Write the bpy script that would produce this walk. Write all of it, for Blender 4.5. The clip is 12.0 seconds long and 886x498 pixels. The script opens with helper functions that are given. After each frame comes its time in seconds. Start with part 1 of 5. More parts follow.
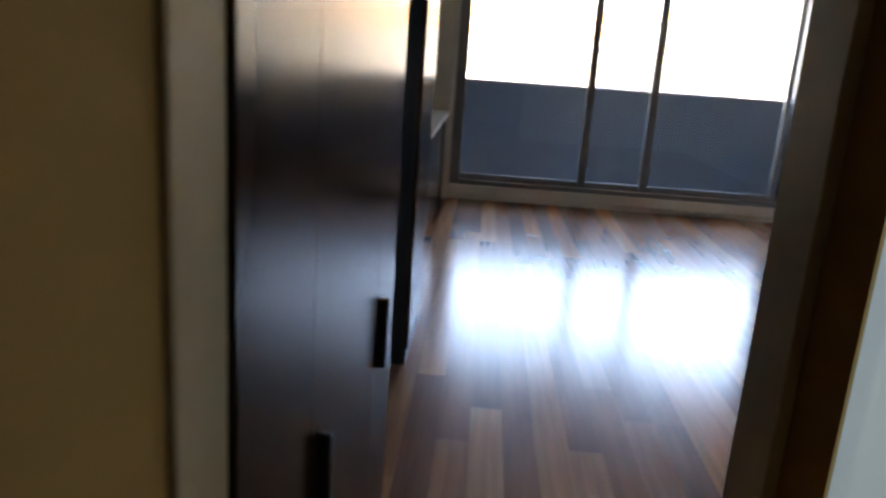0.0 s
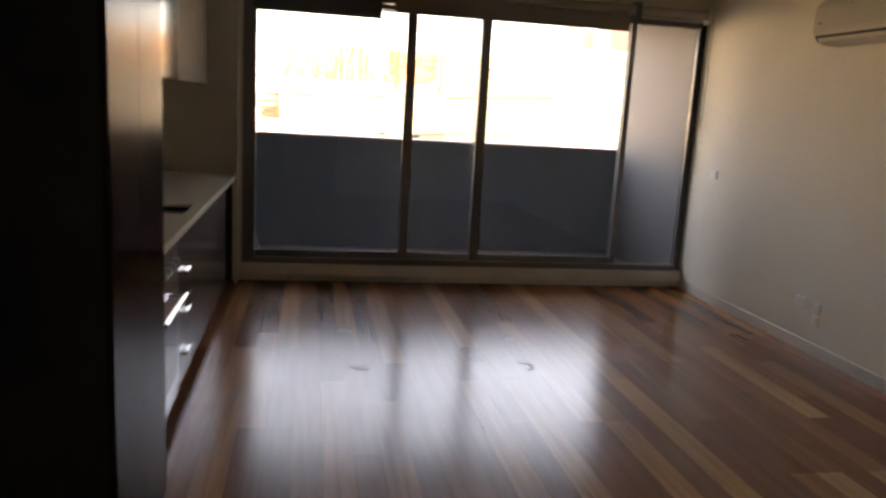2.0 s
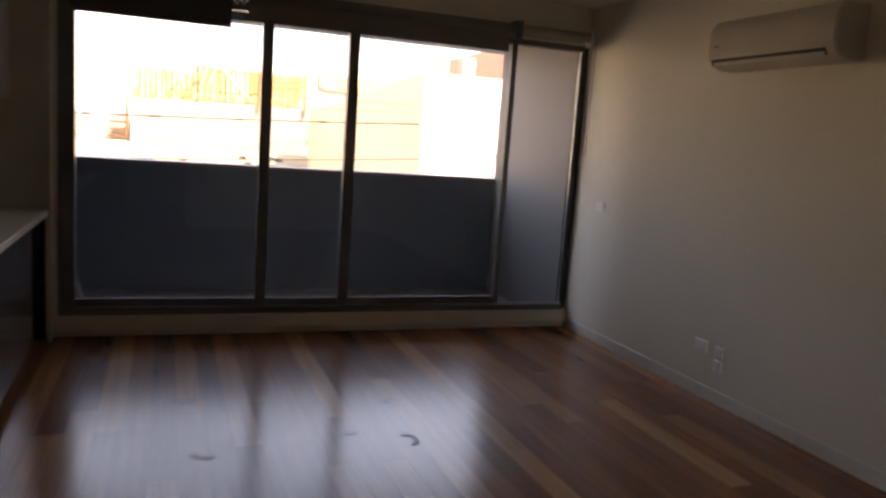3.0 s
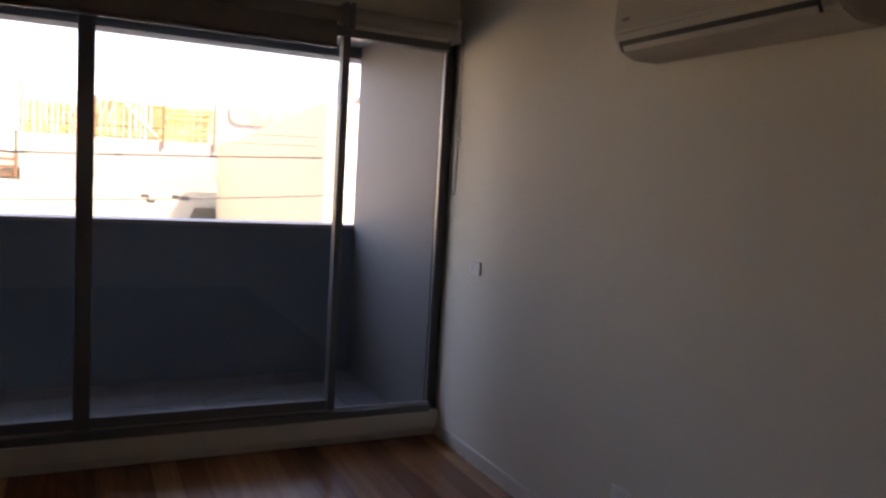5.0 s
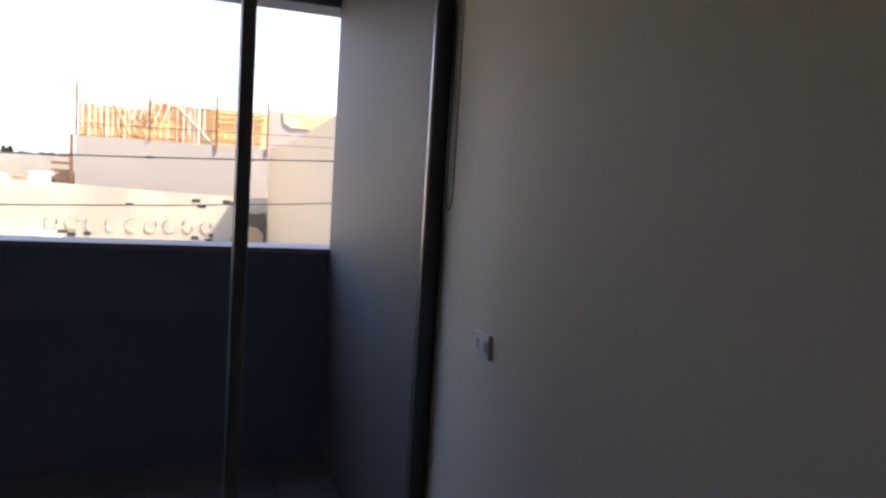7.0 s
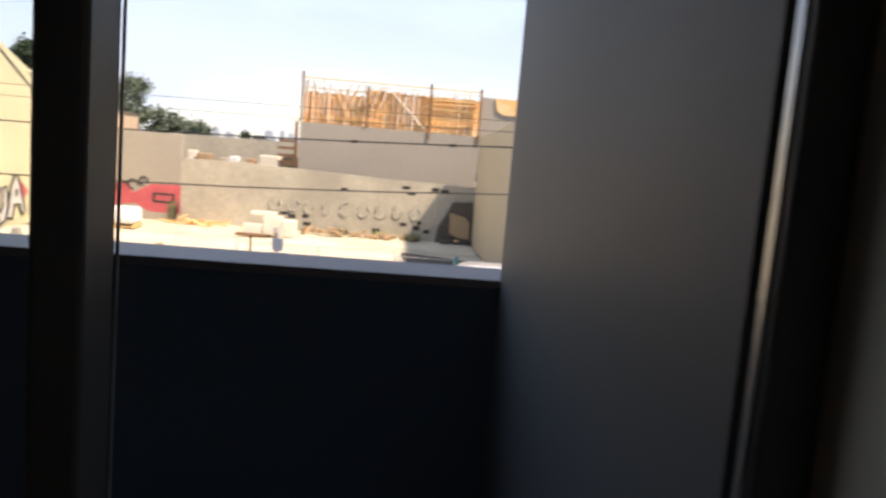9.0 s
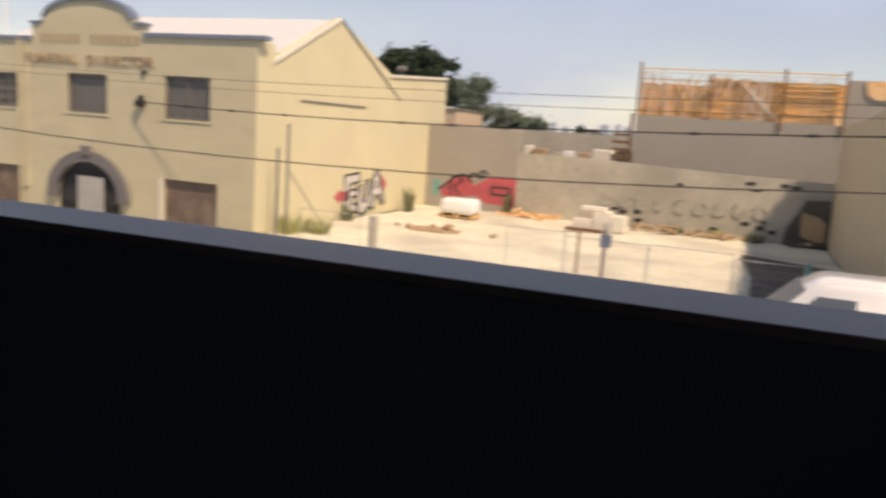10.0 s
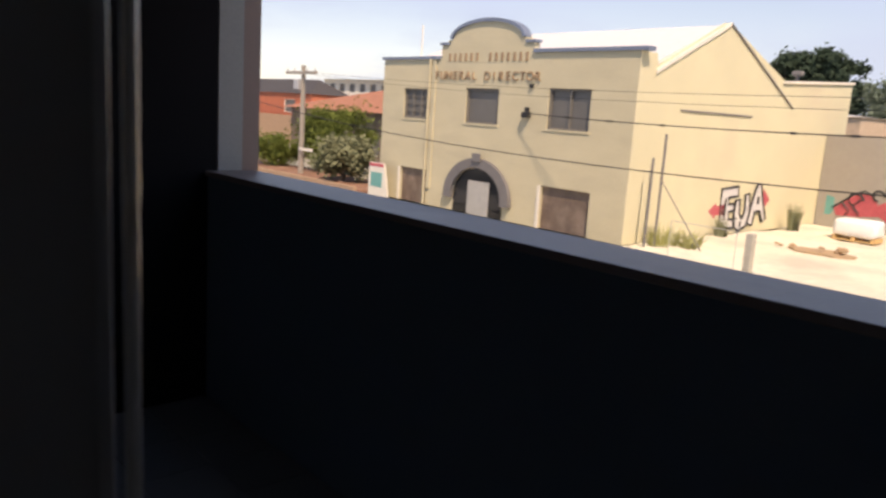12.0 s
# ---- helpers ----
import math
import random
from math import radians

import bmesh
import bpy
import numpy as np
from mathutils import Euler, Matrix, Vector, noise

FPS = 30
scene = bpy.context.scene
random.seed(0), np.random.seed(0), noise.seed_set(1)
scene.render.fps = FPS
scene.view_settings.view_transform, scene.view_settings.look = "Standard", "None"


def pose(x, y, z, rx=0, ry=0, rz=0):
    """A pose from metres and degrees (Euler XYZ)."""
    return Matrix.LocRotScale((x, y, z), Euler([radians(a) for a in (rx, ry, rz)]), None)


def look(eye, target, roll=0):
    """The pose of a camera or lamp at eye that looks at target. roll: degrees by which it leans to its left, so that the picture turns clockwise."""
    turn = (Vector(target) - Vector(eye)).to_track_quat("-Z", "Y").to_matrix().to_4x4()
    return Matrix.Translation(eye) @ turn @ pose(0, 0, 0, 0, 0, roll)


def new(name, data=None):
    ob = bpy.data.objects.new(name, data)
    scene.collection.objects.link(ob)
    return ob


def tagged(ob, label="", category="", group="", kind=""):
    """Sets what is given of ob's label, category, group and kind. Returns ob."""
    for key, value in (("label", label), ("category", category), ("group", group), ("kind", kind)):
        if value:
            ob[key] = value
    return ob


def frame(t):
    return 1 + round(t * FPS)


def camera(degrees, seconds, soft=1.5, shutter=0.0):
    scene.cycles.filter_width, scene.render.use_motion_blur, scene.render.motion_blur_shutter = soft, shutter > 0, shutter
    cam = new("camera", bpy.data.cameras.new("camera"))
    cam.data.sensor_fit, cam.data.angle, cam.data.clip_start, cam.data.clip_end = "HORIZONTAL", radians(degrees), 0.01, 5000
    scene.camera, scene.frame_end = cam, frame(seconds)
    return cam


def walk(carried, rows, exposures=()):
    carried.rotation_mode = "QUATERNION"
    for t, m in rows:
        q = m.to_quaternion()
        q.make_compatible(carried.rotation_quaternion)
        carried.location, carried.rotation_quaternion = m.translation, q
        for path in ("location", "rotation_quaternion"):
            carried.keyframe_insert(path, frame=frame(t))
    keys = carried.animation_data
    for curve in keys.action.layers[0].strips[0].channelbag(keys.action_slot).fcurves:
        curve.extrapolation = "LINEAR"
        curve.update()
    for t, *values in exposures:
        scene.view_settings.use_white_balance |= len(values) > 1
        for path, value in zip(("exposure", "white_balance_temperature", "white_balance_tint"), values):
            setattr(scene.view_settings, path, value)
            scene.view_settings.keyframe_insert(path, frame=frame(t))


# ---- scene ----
cam = camera(61.0, 12.0, soft=2.6, shutter=0.4)
PATH = [
    (0, (-3.657, -7.781, 1.466), (-3.742, -5.847, 0.961), 4.00),
    (0.5, (-3.603, -7.464, 1.472), (-3.488, -5.524, 0.997), 3.86),
    (1, (-3.500, -7.166, 1.488), (-3.366, -5.220, 1.048), 3.33),
    (1.5, (-3.490, -6.817, 1.500), (-3.267, -4.870, 1.101), 3.55),
    (2, (-3.452, -6.428, 1.529), (-3.094, -4.495, 1.161), 3.35),
    (2.5, (-3.398, -6.017, 1.530), (-2.864, -4.118, 1.200), 3.61),
    (3, (-3.309, -5.683, 1.529), (-2.613, -3.830, 1.247), 4.02),
    (3.5, (-2.930, -5.256, 1.551), (-2.132, -3.438, 1.306), 4.27),
    (5.5, (-1.776, -3.942, 1.584), (-0.916, -2.145, 1.414), 3.23),
    (6, (-1.540, -3.732, 1.588), (-0.749, -1.903, 1.414), 2.94),
    (6.5, (-1.216, -3.129, 1.591), (-0.470, -1.281, 1.415), 3.03),
    (8.5, (-0.519, -1.056, 1.546), (-0.106, 0.890, 1.339), 5.14),
    (9, (-0.442, -0.676, 1.541), (-0.264, 1.301, 1.302), 4.84),
    (9.5, (-0.417, -0.340, 1.529), (-0.610, 1.631, 1.255), 4.70),
    (10, (-0.470, -0.039, 1.529), (-1.137, 1.819, 1.209), 3.94),
    (10.5, (-0.475, -0.057, 1.567), (-1.636, 1.531, 1.206), 3.14),
    (11, (-0.460, -0.010, 1.560), (-1.944, 1.279, 1.193), 2.02),
    (11.5, (-0.495, 0.004, 1.550), (-2.011, 1.254, 1.179), 3.11),
    (12, (-0.517, -0.036, 1.543), (-1.967, 1.293, 1.184), 3.73),
]
EXPOSURE = [(0.0, 5.02, 8100, 20), (0.6, 4.82, 10800, 24), (1.2, 4.55, 13800, 28), (2.0, 3.92, 12900, 30), (3.0, 3.15, 10900, 33), (3.6, 2.92, 10400, 35), (5.5, 2.95, 8300, 32), (6.5, 2.44, 7700, 30), (8.4, 1.15, 7500, 20), (9.2, 0.86, 8700, 21), (9.6, 0.58, 8900, 22), (10.0, 0.24, 8800, 22), (10.4, 0.34, 8500, 23), (10.8, 0.42, 8300, 24), (12.0, 0.52, 8300, 24)]
walk(cam, [(t, look(eye, target, roll)) for t, eye, target, roll in PATH], EXPOSURE)

# ---- world and sun ----
SUN_DIR = Vector((0.7, -0.45, 1.15)).normalized()
world = bpy.data.worlds.new("sky")
scene.world = world
world.use_nodes = True
wn, wl = world.node_tree.nodes, world.node_tree.links
wn.clear()
w_out = wn.new("ShaderNodeOutputWorld")
w_bg = wn.new("ShaderNodeBackground")
w_sky = wn.new("ShaderNodeTexSky")
w_sky.sky_type = "NISHITA"
w_sky.sun_disc = False
w_sky.dust_density = 0.15
w_sky.air_density = 0.9
w_sky.sun_elevation = math.asin(SUN_DIR.z)
w_sky.sun_rotation = math.atan2(SUN_DIR.x, SUN_DIR.y)
w_co = wn.new("ShaderNodeTexCoord")
w_map = wn.new("ShaderNodeMapping")
w_map.inputs["Scale"].default_value = (1.2, 1.2, 4.0)
w_noise = wn.new("ShaderNodeTexNoise")
w_noise.inputs["Scale"].default_value = 2.2
w_noise.inputs["Detail"].default_value = 7
w_noise.inputs["Roughness"].default_value = 0.55
w_ramp = wn.new("ShaderNodeValToRGB")
w_ramp.color_ramp.elements[0].position = 0.4
w_ramp.color_ramp.elements[1].position = 0.6
w_ramp.color_ramp.elements[0].color = (0.35, 0.35, 0.35, 1)
w_ramp.color_ramp.elements[1].color = (0.95, 0.95, 0.95, 1)
w_mix = wn.new("ShaderNodeMixRGB")
w_sep = wn.new("ShaderNodeSeparateXYZ")
w_haze = wn.new("ShaderNodeValToRGB")      # cloud veil: bright haze low down, thinner and bluer overhead
w_haze.color_ramp.interpolation = "EASE"
w_haze.color_ramp.elements[0].position, w_haze.color_ramp.elements[0].color = 0.05, (0.43, 0.58, 0.8, 1)
w_haze.color_ramp.elements[1].position, w_haze.color_ramp.elements[1].color = 0.86, (0.08, 0.13, 0.24, 1)
for w_at, w_colour in ((0.34, (0.36, 0.58, 0.97, 1)), (0.6, (0.28, 0.49, 0.88, 1))):
    w_haze.color_ramp.elements.new(w_at).color = w_colour
w_gain = wn.new("ShaderNodeMixRGB")
w_gain.blend_type = "MULTIPLY"
w_gain.inputs["Fac"].default_value = 1
w_gain.inputs["Color2"].default_value = (8.4, 8.4, 8.4, 1)
wl.new(w_co.outputs["Generated"], w_sep.inputs["Vector"])
wl.new(w_sep.outputs["Z"], w_haze.inputs["Fac"])
wl.new(w_haze.outputs["Color"], w_gain.inputs["Color1"])
wl.new(w_gain.outputs["Color"], w_mix.inputs["Color2"])
wl.new(w_co.outputs["Generated"], w_map.inputs["Vector"])
wl.new(w_map.outputs["Vector"], w_noise.inputs["Vector"])
wl.new(w_noise.outputs["Fac"], w_ramp.inputs["Fac"])
wl.new(w_ramp.outputs["Color"], w_mix.inputs["Fac"])
wl.new(w_sky.outputs["Color"], w_mix.inputs["Color1"])
wl.new(w_mix.outputs["Color"], w_bg.inputs["Color"])
w_bg.inputs["Strength"].default_value = 0.11
wl.new(w_bg.outputs["Background"], w_out.inputs["Surface"])

sun = new("sun", bpy.data.lights.new("sun", "SUN"))
sun.data.energy = 3.6
sun.data.angle = radians(3.2)
sun.data.color = (1.0, 0.93, 0.82)
sun.matrix_world = look(SUN_DIR * 60, (0, 0, 0))


# ---- materials ----
def mat(name, color, rough=0.6, metal=0.0, vary=0.12, scale=3.0, fine=60.0, bump=0.05, coat=0.0, spec=0.5, random_tint=0.0,
        stain=None, stain_scale=0.6, stain_at=0.6, stretch=(1, 1, 1), coords="Object", rough_vary=0.2):
    m = bpy.data.materials.new(name)
    m.use_nodes = True
    n, l = m.node_tree.nodes, m.node_tree.links
    b = n["Principled BSDF"]
    b.inputs["Metallic"].default_value = metal
    b.inputs["Coat Weight"].default_value = coat
    b.inputs["Coat Roughness"].default_value = 0.12
    b.inputs["Specular IOR Level"].default_value = spec
    tc = n.new("ShaderNodeTexCoord")
    mp = n.new("ShaderNodeMapping")
    mp.inputs["Scale"].default_value = stretch
    l.new(tc.outputs[coords], mp.inputs["Vector"])
    big, small = n.new("ShaderNodeTexNoise"), n.new("ShaderNodeTexNoise")
    for t, s, d in ((big, scale, 4), (small, fine, 3)):
        t.inputs["Scale"].default_value = s
        t.inputs["Detail"].default_value = d
        l.new(mp.outputs["Vector"], t.inputs["Vector"])
    mix = n.new("ShaderNodeMixRGB")
    mix.inputs["Fac"].default_value = 0.4
    l.new(big.outputs["Fac"], mix.inputs["Color1"])
    l.new(small.outputs["Fac"], mix.inputs["Color2"])
    rng = n.new("ShaderNodeMapRange")
    rng.inputs["From Min"].default_value, rng.inputs["From Max"].default_value = 0.3, 0.7
    rng.inputs["To Min"].default_value, rng.inputs["To Max"].default_value = 1 - vary, 1 + vary
    l.new(mix.outputs["Color"], rng.inputs["Value"])
    mul = n.new("ShaderNodeMixRGB")
    mul.blend_type = "MULTIPLY"
    mul.inputs["Fac"].default_value = 1
    mul.inputs["Color1"].default_value = (*color, 1)
    l.new(rng.outputs["Result"], mul.inputs["Color2"])
    out = mul.outputs["Color"]
    if stain:
        st = n.new("ShaderNodeTexNoise")
        st.inputs["Scale"].default_value = stain_scale
        st.inputs["Detail"].default_value = 8
        l.new(mp.outputs["Vector"], st.inputs["Vector"])
        ramp = n.new("ShaderNodeValToRGB")
        ramp.color_ramp.elements[0].position, ramp.color_ramp.elements[1].position = stain_at - 0.12, stain_at + 0.12
        l.new(st.outputs["Fac"], ramp.inputs["Fac"])
        mx = n.new("ShaderNodeMixRGB")
        mx.inputs["Color2"].default_value = (*stain, 1)
        l.new(ramp.outputs["Color"], mx.inputs["Fac"])
        l.new(out, mx.inputs["Color1"])
        out = mx.outputs["Color"]
    if random_tint:
        oi = n.new("ShaderNodeObjectInfo")
        r2 = n.new("ShaderNodeMapRange")
        r2.inputs["To Min"].default_value, r2.inputs["To Max"].default_value = 1 - random_tint, 1 + random_tint
        l.new(oi.outputs["Random"], r2.inputs["Value"])
        m2 = n.new("ShaderNodeMixRGB")
        m2.blend_type = "MULTIPLY"
        m2.inputs["Fac"].default_value = 1
        l.new(out, m2.inputs["Color1"])
        l.new(r2.outputs["Result"], m2.inputs["Color2"])
        out = m2.outputs["Color"]
    l.new(out, b.inputs["Base Color"])
    rr = n.new("ShaderNodeMapRange")
    rr.inputs["To Min"].default_value, rr.inputs["To Max"].default_value = max(0.02, rough * (1 - rough_vary)), min(1, rough * (1 + rough_vary))
    l.new(mix.outputs["Color"], rr.inputs["Value"])
    l.new(rr.outputs["Result"], b.inputs["Roughness"])
    if bump:
        bp = n.new("ShaderNodeBump")
        bp.inputs["Strength"].default_value = bump
        bp.inputs["Distance"].default_value = 0.02
        l.new(small.outputs["Fac"], bp.inputs["Height"])
        l.new(bp.outputs["Normal"], b.inputs["Normal"])
    return m


def floor_timber():
    """Mixed hardwood strip flooring: each board its own tone, lengthwise grain, satin varnish."""
    m = mat("floor_timber", (0.2, 0.1, 0.05), rough=0.2, vary=0.0, bump=0, spec=0.48)
    n, l = m.node_tree.nodes, m.node_tree.links
    b = n["Principled BSDF"]
    oi = n.new("ShaderNodeObjectInfo")
    ramp = n.new("ShaderNodeValToRGB")
    cr = ramp.color_ramp
    cr.elements[0].position, cr.elements[0].color = 0.0, (0.19, 0.065, 0.028, 1)
    cr.elements[1].position, cr.elements[1].color = 1.0, (0.58, 0.3, 0.13, 1)
    for p, c in ((0.3, (0.27, 0.1, 0.04, 1)), (0.55, (0.35, 0.14, 0.058, 1)), (0.8, (0.43, 0.19, 0.08, 1))):
        e = cr.elements.new(p)
        e.color = c
    l.new(oi.outputs["Random"], ramp.inputs["Fac"])
    tc, mp = n.new("ShaderNodeTexCoord"), n.new("ShaderNodeMapping")
    mp.inputs["Scale"].default_value = (14, 0.7, 14)
    add = n.new("ShaderNodeVectorMath")
    l.new(tc.outputs["Object"], add.inputs[0])
    l.new(oi.outputs["Location"], add.inputs[1])
    l.new(add.outputs["Vector"], mp.inputs["Vector"])
    g = n.new("ShaderNodeTexNoise")
    g.inputs["Scale"].default_value, g.inputs["Detail"].default_value, g.inputs["Distortion"].default_value = 2.2, 6, 0.6
    l.new(mp.outputs["Vector"], g.inputs["Vector"])
    rg = n.new("ShaderNodeMapRange")
    rg.inputs["From Min"].default_value, rg.inputs["From Max"].default_value = 0.3, 0.7
    rg.inputs["To Min"].default_value, rg.inputs["To Max"].default_value = 0.75, 1.2
    l.new(g.outputs["Fac"], rg.inputs["Value"])
    mul = n.new("ShaderNodeMixRGB")
    mul.blend_type = "MULTIPLY"
    mul.inputs["Fac"].default_value = 1
    l.new(ramp.outputs["Color"], mul.inputs["Color1"])
    l.new(rg.outputs["Result"], mul.inputs["Color2"])
    l.new(mul.outputs["Color"], b.inputs["Base Color"])
    sm = n.new("ShaderNodeTexNoise")
    sm.inputs["Scale"].default_value, sm.inputs["Detail"].default_value = 1.6, 5
    l.new(add.outputs["Vector"], sm.inputs["Vector"])
    rr = n.new("ShaderNodeMapRange")
    rr.inputs["From Min"].default_value, rr.inputs["From Max"].default_value = 0.3, 0.7
    rr.inputs["To Min"].default_value, rr.inputs["To Max"].default_value = 0.195, 0.235
    l.new(sm.outputs["Fac"], rr.inputs["Value"])
    l.new(rr.outputs["Result"], b.inputs["Roughness"])
    bp = n.new("ShaderNodeBump")
    bp.inputs["Strength"].default_value, bp.inputs["Distance"].default_value = 0.012, 0.01
    l.new(g.outputs["Fac"], bp.inputs["Height"])
    l.new(bp.outputs["Normal"], b.inputs["Normal"])
    return m


def glass_mat():
    m = bpy.data.materials.new("clear_glass")
    m.use_nodes = True
    n, l = m.node_tree.nodes, m.node_tree.links
    n.remove(n["Principled BSDF"])
    tr, gl, mx, fr = (n.new("ShaderNode" + k) for k in ("BsdfTransparent", "BsdfGlossy", "MixShader", "Fresnel"))
    tr.inputs["Color"].default_value = (0.96, 0.975, 0.975, 1)
    gl.inputs["Roughness"].default_value = 0.01
    fr.inputs["IOR"].default_value = 1.45
    l.new(fr.outputs["Fac"], mx.inputs["Fac"])
    l.new(tr.outputs["BSDF"], mx.inputs[1])
    l.new(gl.outputs["BSDF"], mx.inputs[2])
    l.new(mx.outputs["Shader"], n["Material Output"].inputs["Surface"])
    return m


WALL_PAINT = mat("wall_paint", (0.82, 0.785, 0.675), spec=0.25, rough=0.6, vary=0.03, scale=1.2, fine=220, bump=0.03)
# hall trim and wall: the hall's dim warm light is mixed into these browns
HALL_TRIM = mat("hall_trim_warmed", (0.5, 0.39, 0.25), rough=0.6, vary=0.05, fine=120, bump=0.02, spec=0.15)
WALL_BROWN = mat("hall_wall_warmed", (0.48, 0.28, 0.1), spec=0.08, rough=0.8, vary=0.05, scale=1.4, fine=200, bump=0.03)
CEIL_PAINT = mat("ceiling_paint", (0.84, 0.82, 0.78), rough=0.7, vary=0.03, scale=1, fine=200, bump=0.02)
TRIM_WHITE = mat("trim_white", (0.74, 0.71, 0.64), rough=0.35, vary=0.04, fine=120, bump=0.02)
TIMBER = floor_timber()
SCUFF = mat("dull_dirt_mark", (0.3, 0.19, 0.13), rough=0.36, vary=0.2, spec=0.4)
SUBFLOOR = mat("subfloor_dark", (0.05, 0.03, 0.02), rough=0.8)
LAMINATE = mat("dark_laminate", (0.032, 0.016, 0.01), rough=0.22, vary=0.06, scale=1.5, fine=30, bump=0, stretch=(5, 5, 0.4), spec=0.02, rough_vary=0.03)
LAMINATE_EDGE = mat("dark_laminate_edge", (0.02, 0.013, 0.011), rough=0.5, vary=0.1)
CAB_FRONT = mat("charcoal_cabinet_front", (0.07, 0.068, 0.074), spec=0.4, rough=0.2, vary=0.06, fine=90, bump=0.01)
HANDLE_DARK = mat("dark_bronze_handle", (0.02, 0.013, 0.011), rough=0.35, metal=0.4)
STEEL = mat("brushed_steel", (0.62, 0.62, 0.63), rough=0.25, metal=1.0, vary=0.06, fine=120, bump=0.01)
CHROME = mat("chrome", (0.62, 0.61, 0.6), rough=0.2, metal=1.0, vary=0.02, bump=0)
STONE_TOP = mat("reconstituted_stone", (0.72, 0.66, 0.56), rough=0.3, vary=0.025, scale=30, fine=300, bump=0.004)
GLOSS_WHITE = mat("gloss_white_cabinet", (0.78, 0.76, 0.71), rough=0.1, vary=0.02, bump=0, coat=0.6)
MIRROR_DOOR = mat("polished_steel_door", (0.3, 0.3, 0.31), rough=0.1, metal=1.0, vary=0.02, bump=0)
SPLASH = mat("dark_glass_splashback", (0.07, 0.06, 0.06), rough=0.14, vary=0.05, bump=0)
OVEN_GLASS = mat("oven_glass", (0.02, 0.02, 0.022), rough=0.08, vary=0.04, bump=0)
BLACK_IRON = mat("black_iron", (0.02, 0.02, 0.02), rough=0.55)
FRAME_GREY = mat("powdercoat_grey", (0.17, 0.175, 0.185), rough=0.4, vary=0.05, fine=200, bump=0.02)
# darker than the other frame members, used on the right-hand jamb
FRAME_DARK = mat("powdercoat_dark", (0.075, 0.073, 0.078), rough=0.45, vary=0.05, fine=200, bump=0.02)
FRAME_LIGHT = mat("anodised_silver", (0.5, 0.5, 0.5), rough=0.35, metal=0.7, vary=0.05)
GLASS = glass_mat()
BLIND_PALE = mat("beige_blind_fabric", (0.5, 0.46, 0.4), rough=0.85, vary=0.05, fine=400, bump=0.05)
BLIND_MID = mat("taupe_blind_fabric", (0.26, 0.23, 0.2), rough=0.85, vary=0.05, fine=400, bump=0.05)
BLIND = mat("roller_blind_fabric", (0.1, 0.1, 0.105), rough=0.85, vary=0.06, fine=400, bump=0.05)
PLASTIC = mat("white_plastic", (0.9, 0.9, 0.88), rough=0.35, vary=0.03, bump=0.01)
AC_CASE = mat("air_conditioner_casing", (0.58, 0.54, 0.47), rough=0.4, vary=0.04, bump=0.01)
PLASTIC_DARK = mat("grey_plastic", (0.2, 0.2, 0.2), rough=0.4)
# balcony renders are darkened, the parapet's also blued, to carry the balcony's shade
RENDER_GREY = mat("balcony_render_shaded", (0.115, 0.15, 0.19), rough=0.75, vary=0.08, scale=1.6, fine=140, bump=0.12)
RENDER_SHADE = mat("shade_dark_render", (0.012, 0.011, 0.012), spec=0.1, rough=0.85, vary=0.1, scale=1.6, fine=140, bump=0.12)
RENDER_SIDE = mat("balcony_side_panel", (0.145, 0.143, 0.142), rough=0.6, vary=0.05, scale=1.2, fine=160, bump=0.06)
CAP_METAL = mat("parapet_capping", (0.27, 0.21, 0.19), rough=0.45, vary=0.14, scale=3, fine=60, bump=0.04, stain=(0.12, 0.1, 0.1), stain_scale=1.6, stain_at=0.62)
DOOR_PALE = mat("pale_grey_door_paint", (0.42, 0.41, 0.38), rough=0.6, vary=0.1, fine=20)
# outdoor unit's casing, darkened to sit in the balcony's shade
UNIT_GREY = mat("darkened_unit_casing", (0.2, 0.195, 0.185), rough=0.5, vary=0.08, fine=90)
BALC_TILE = mat("balcony_tile", (0.16, 0.168, 0.185), rough=0.5, vary=0.08, random_tint=0.06)
BRICK_BROWN = mat("reveal_brown_paint", (0.34, 0.24, 0.2), rough=0.7, vary=0.08)
SLAB = mat("concrete_slab", (0.35, 0.34, 0.33), rough=0.8, vary=0.08)

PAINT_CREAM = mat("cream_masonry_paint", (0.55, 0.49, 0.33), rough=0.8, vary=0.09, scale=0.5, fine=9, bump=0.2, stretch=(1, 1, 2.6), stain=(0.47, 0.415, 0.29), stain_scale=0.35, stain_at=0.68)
# lighter copy of the front's cream, sunlight put into the side wall's colour
PAINT_CREAM2 = mat("cream_sunlit_side_paint", (0.63, 0.575, 0.385), rough=0.8, vary=0.06, scale=0.4, fine=24, bump=0.08, stain=(0.6, 0.51, 0.36), stain_scale=0.22, stain_at=0.7)
COPING = mat("blue_grey_coping", (0.16, 0.2, 0.27), rough=0.5, vary=0.08)
ARCH_GREY = mat("grey_arch_moulding", (0.17, 0.16, 0.155), rough=0.7, vary=0.12, fine=20)
LETTERS = mat("brown_sign_letters", (0.33, 0.22, 0.13), rough=0.6)
SHUTTER = mat("weathered_shutter_shaded_wall", (0.17, 0.12, 0.09), rough=0.7, vary=0.3, scale=1.5, fine=12, stain=(0.28, 0.21, 0.16), stain_scale=1.2)
WIN_DARK = mat("far_window_glass", (0.13, 0.125, 0.115), rough=0.45, vary=0.2, scale=0.8, bump=0)
WIN_FRAME = mat("far_window_frame", (0.16, 0.15, 0.13), rough=0.6)
ROOF_IRON = mat("pale_corrugated_iron", (0.72, 0.7, 0.66), rough=0.45, metal=0.1, vary=0.06)
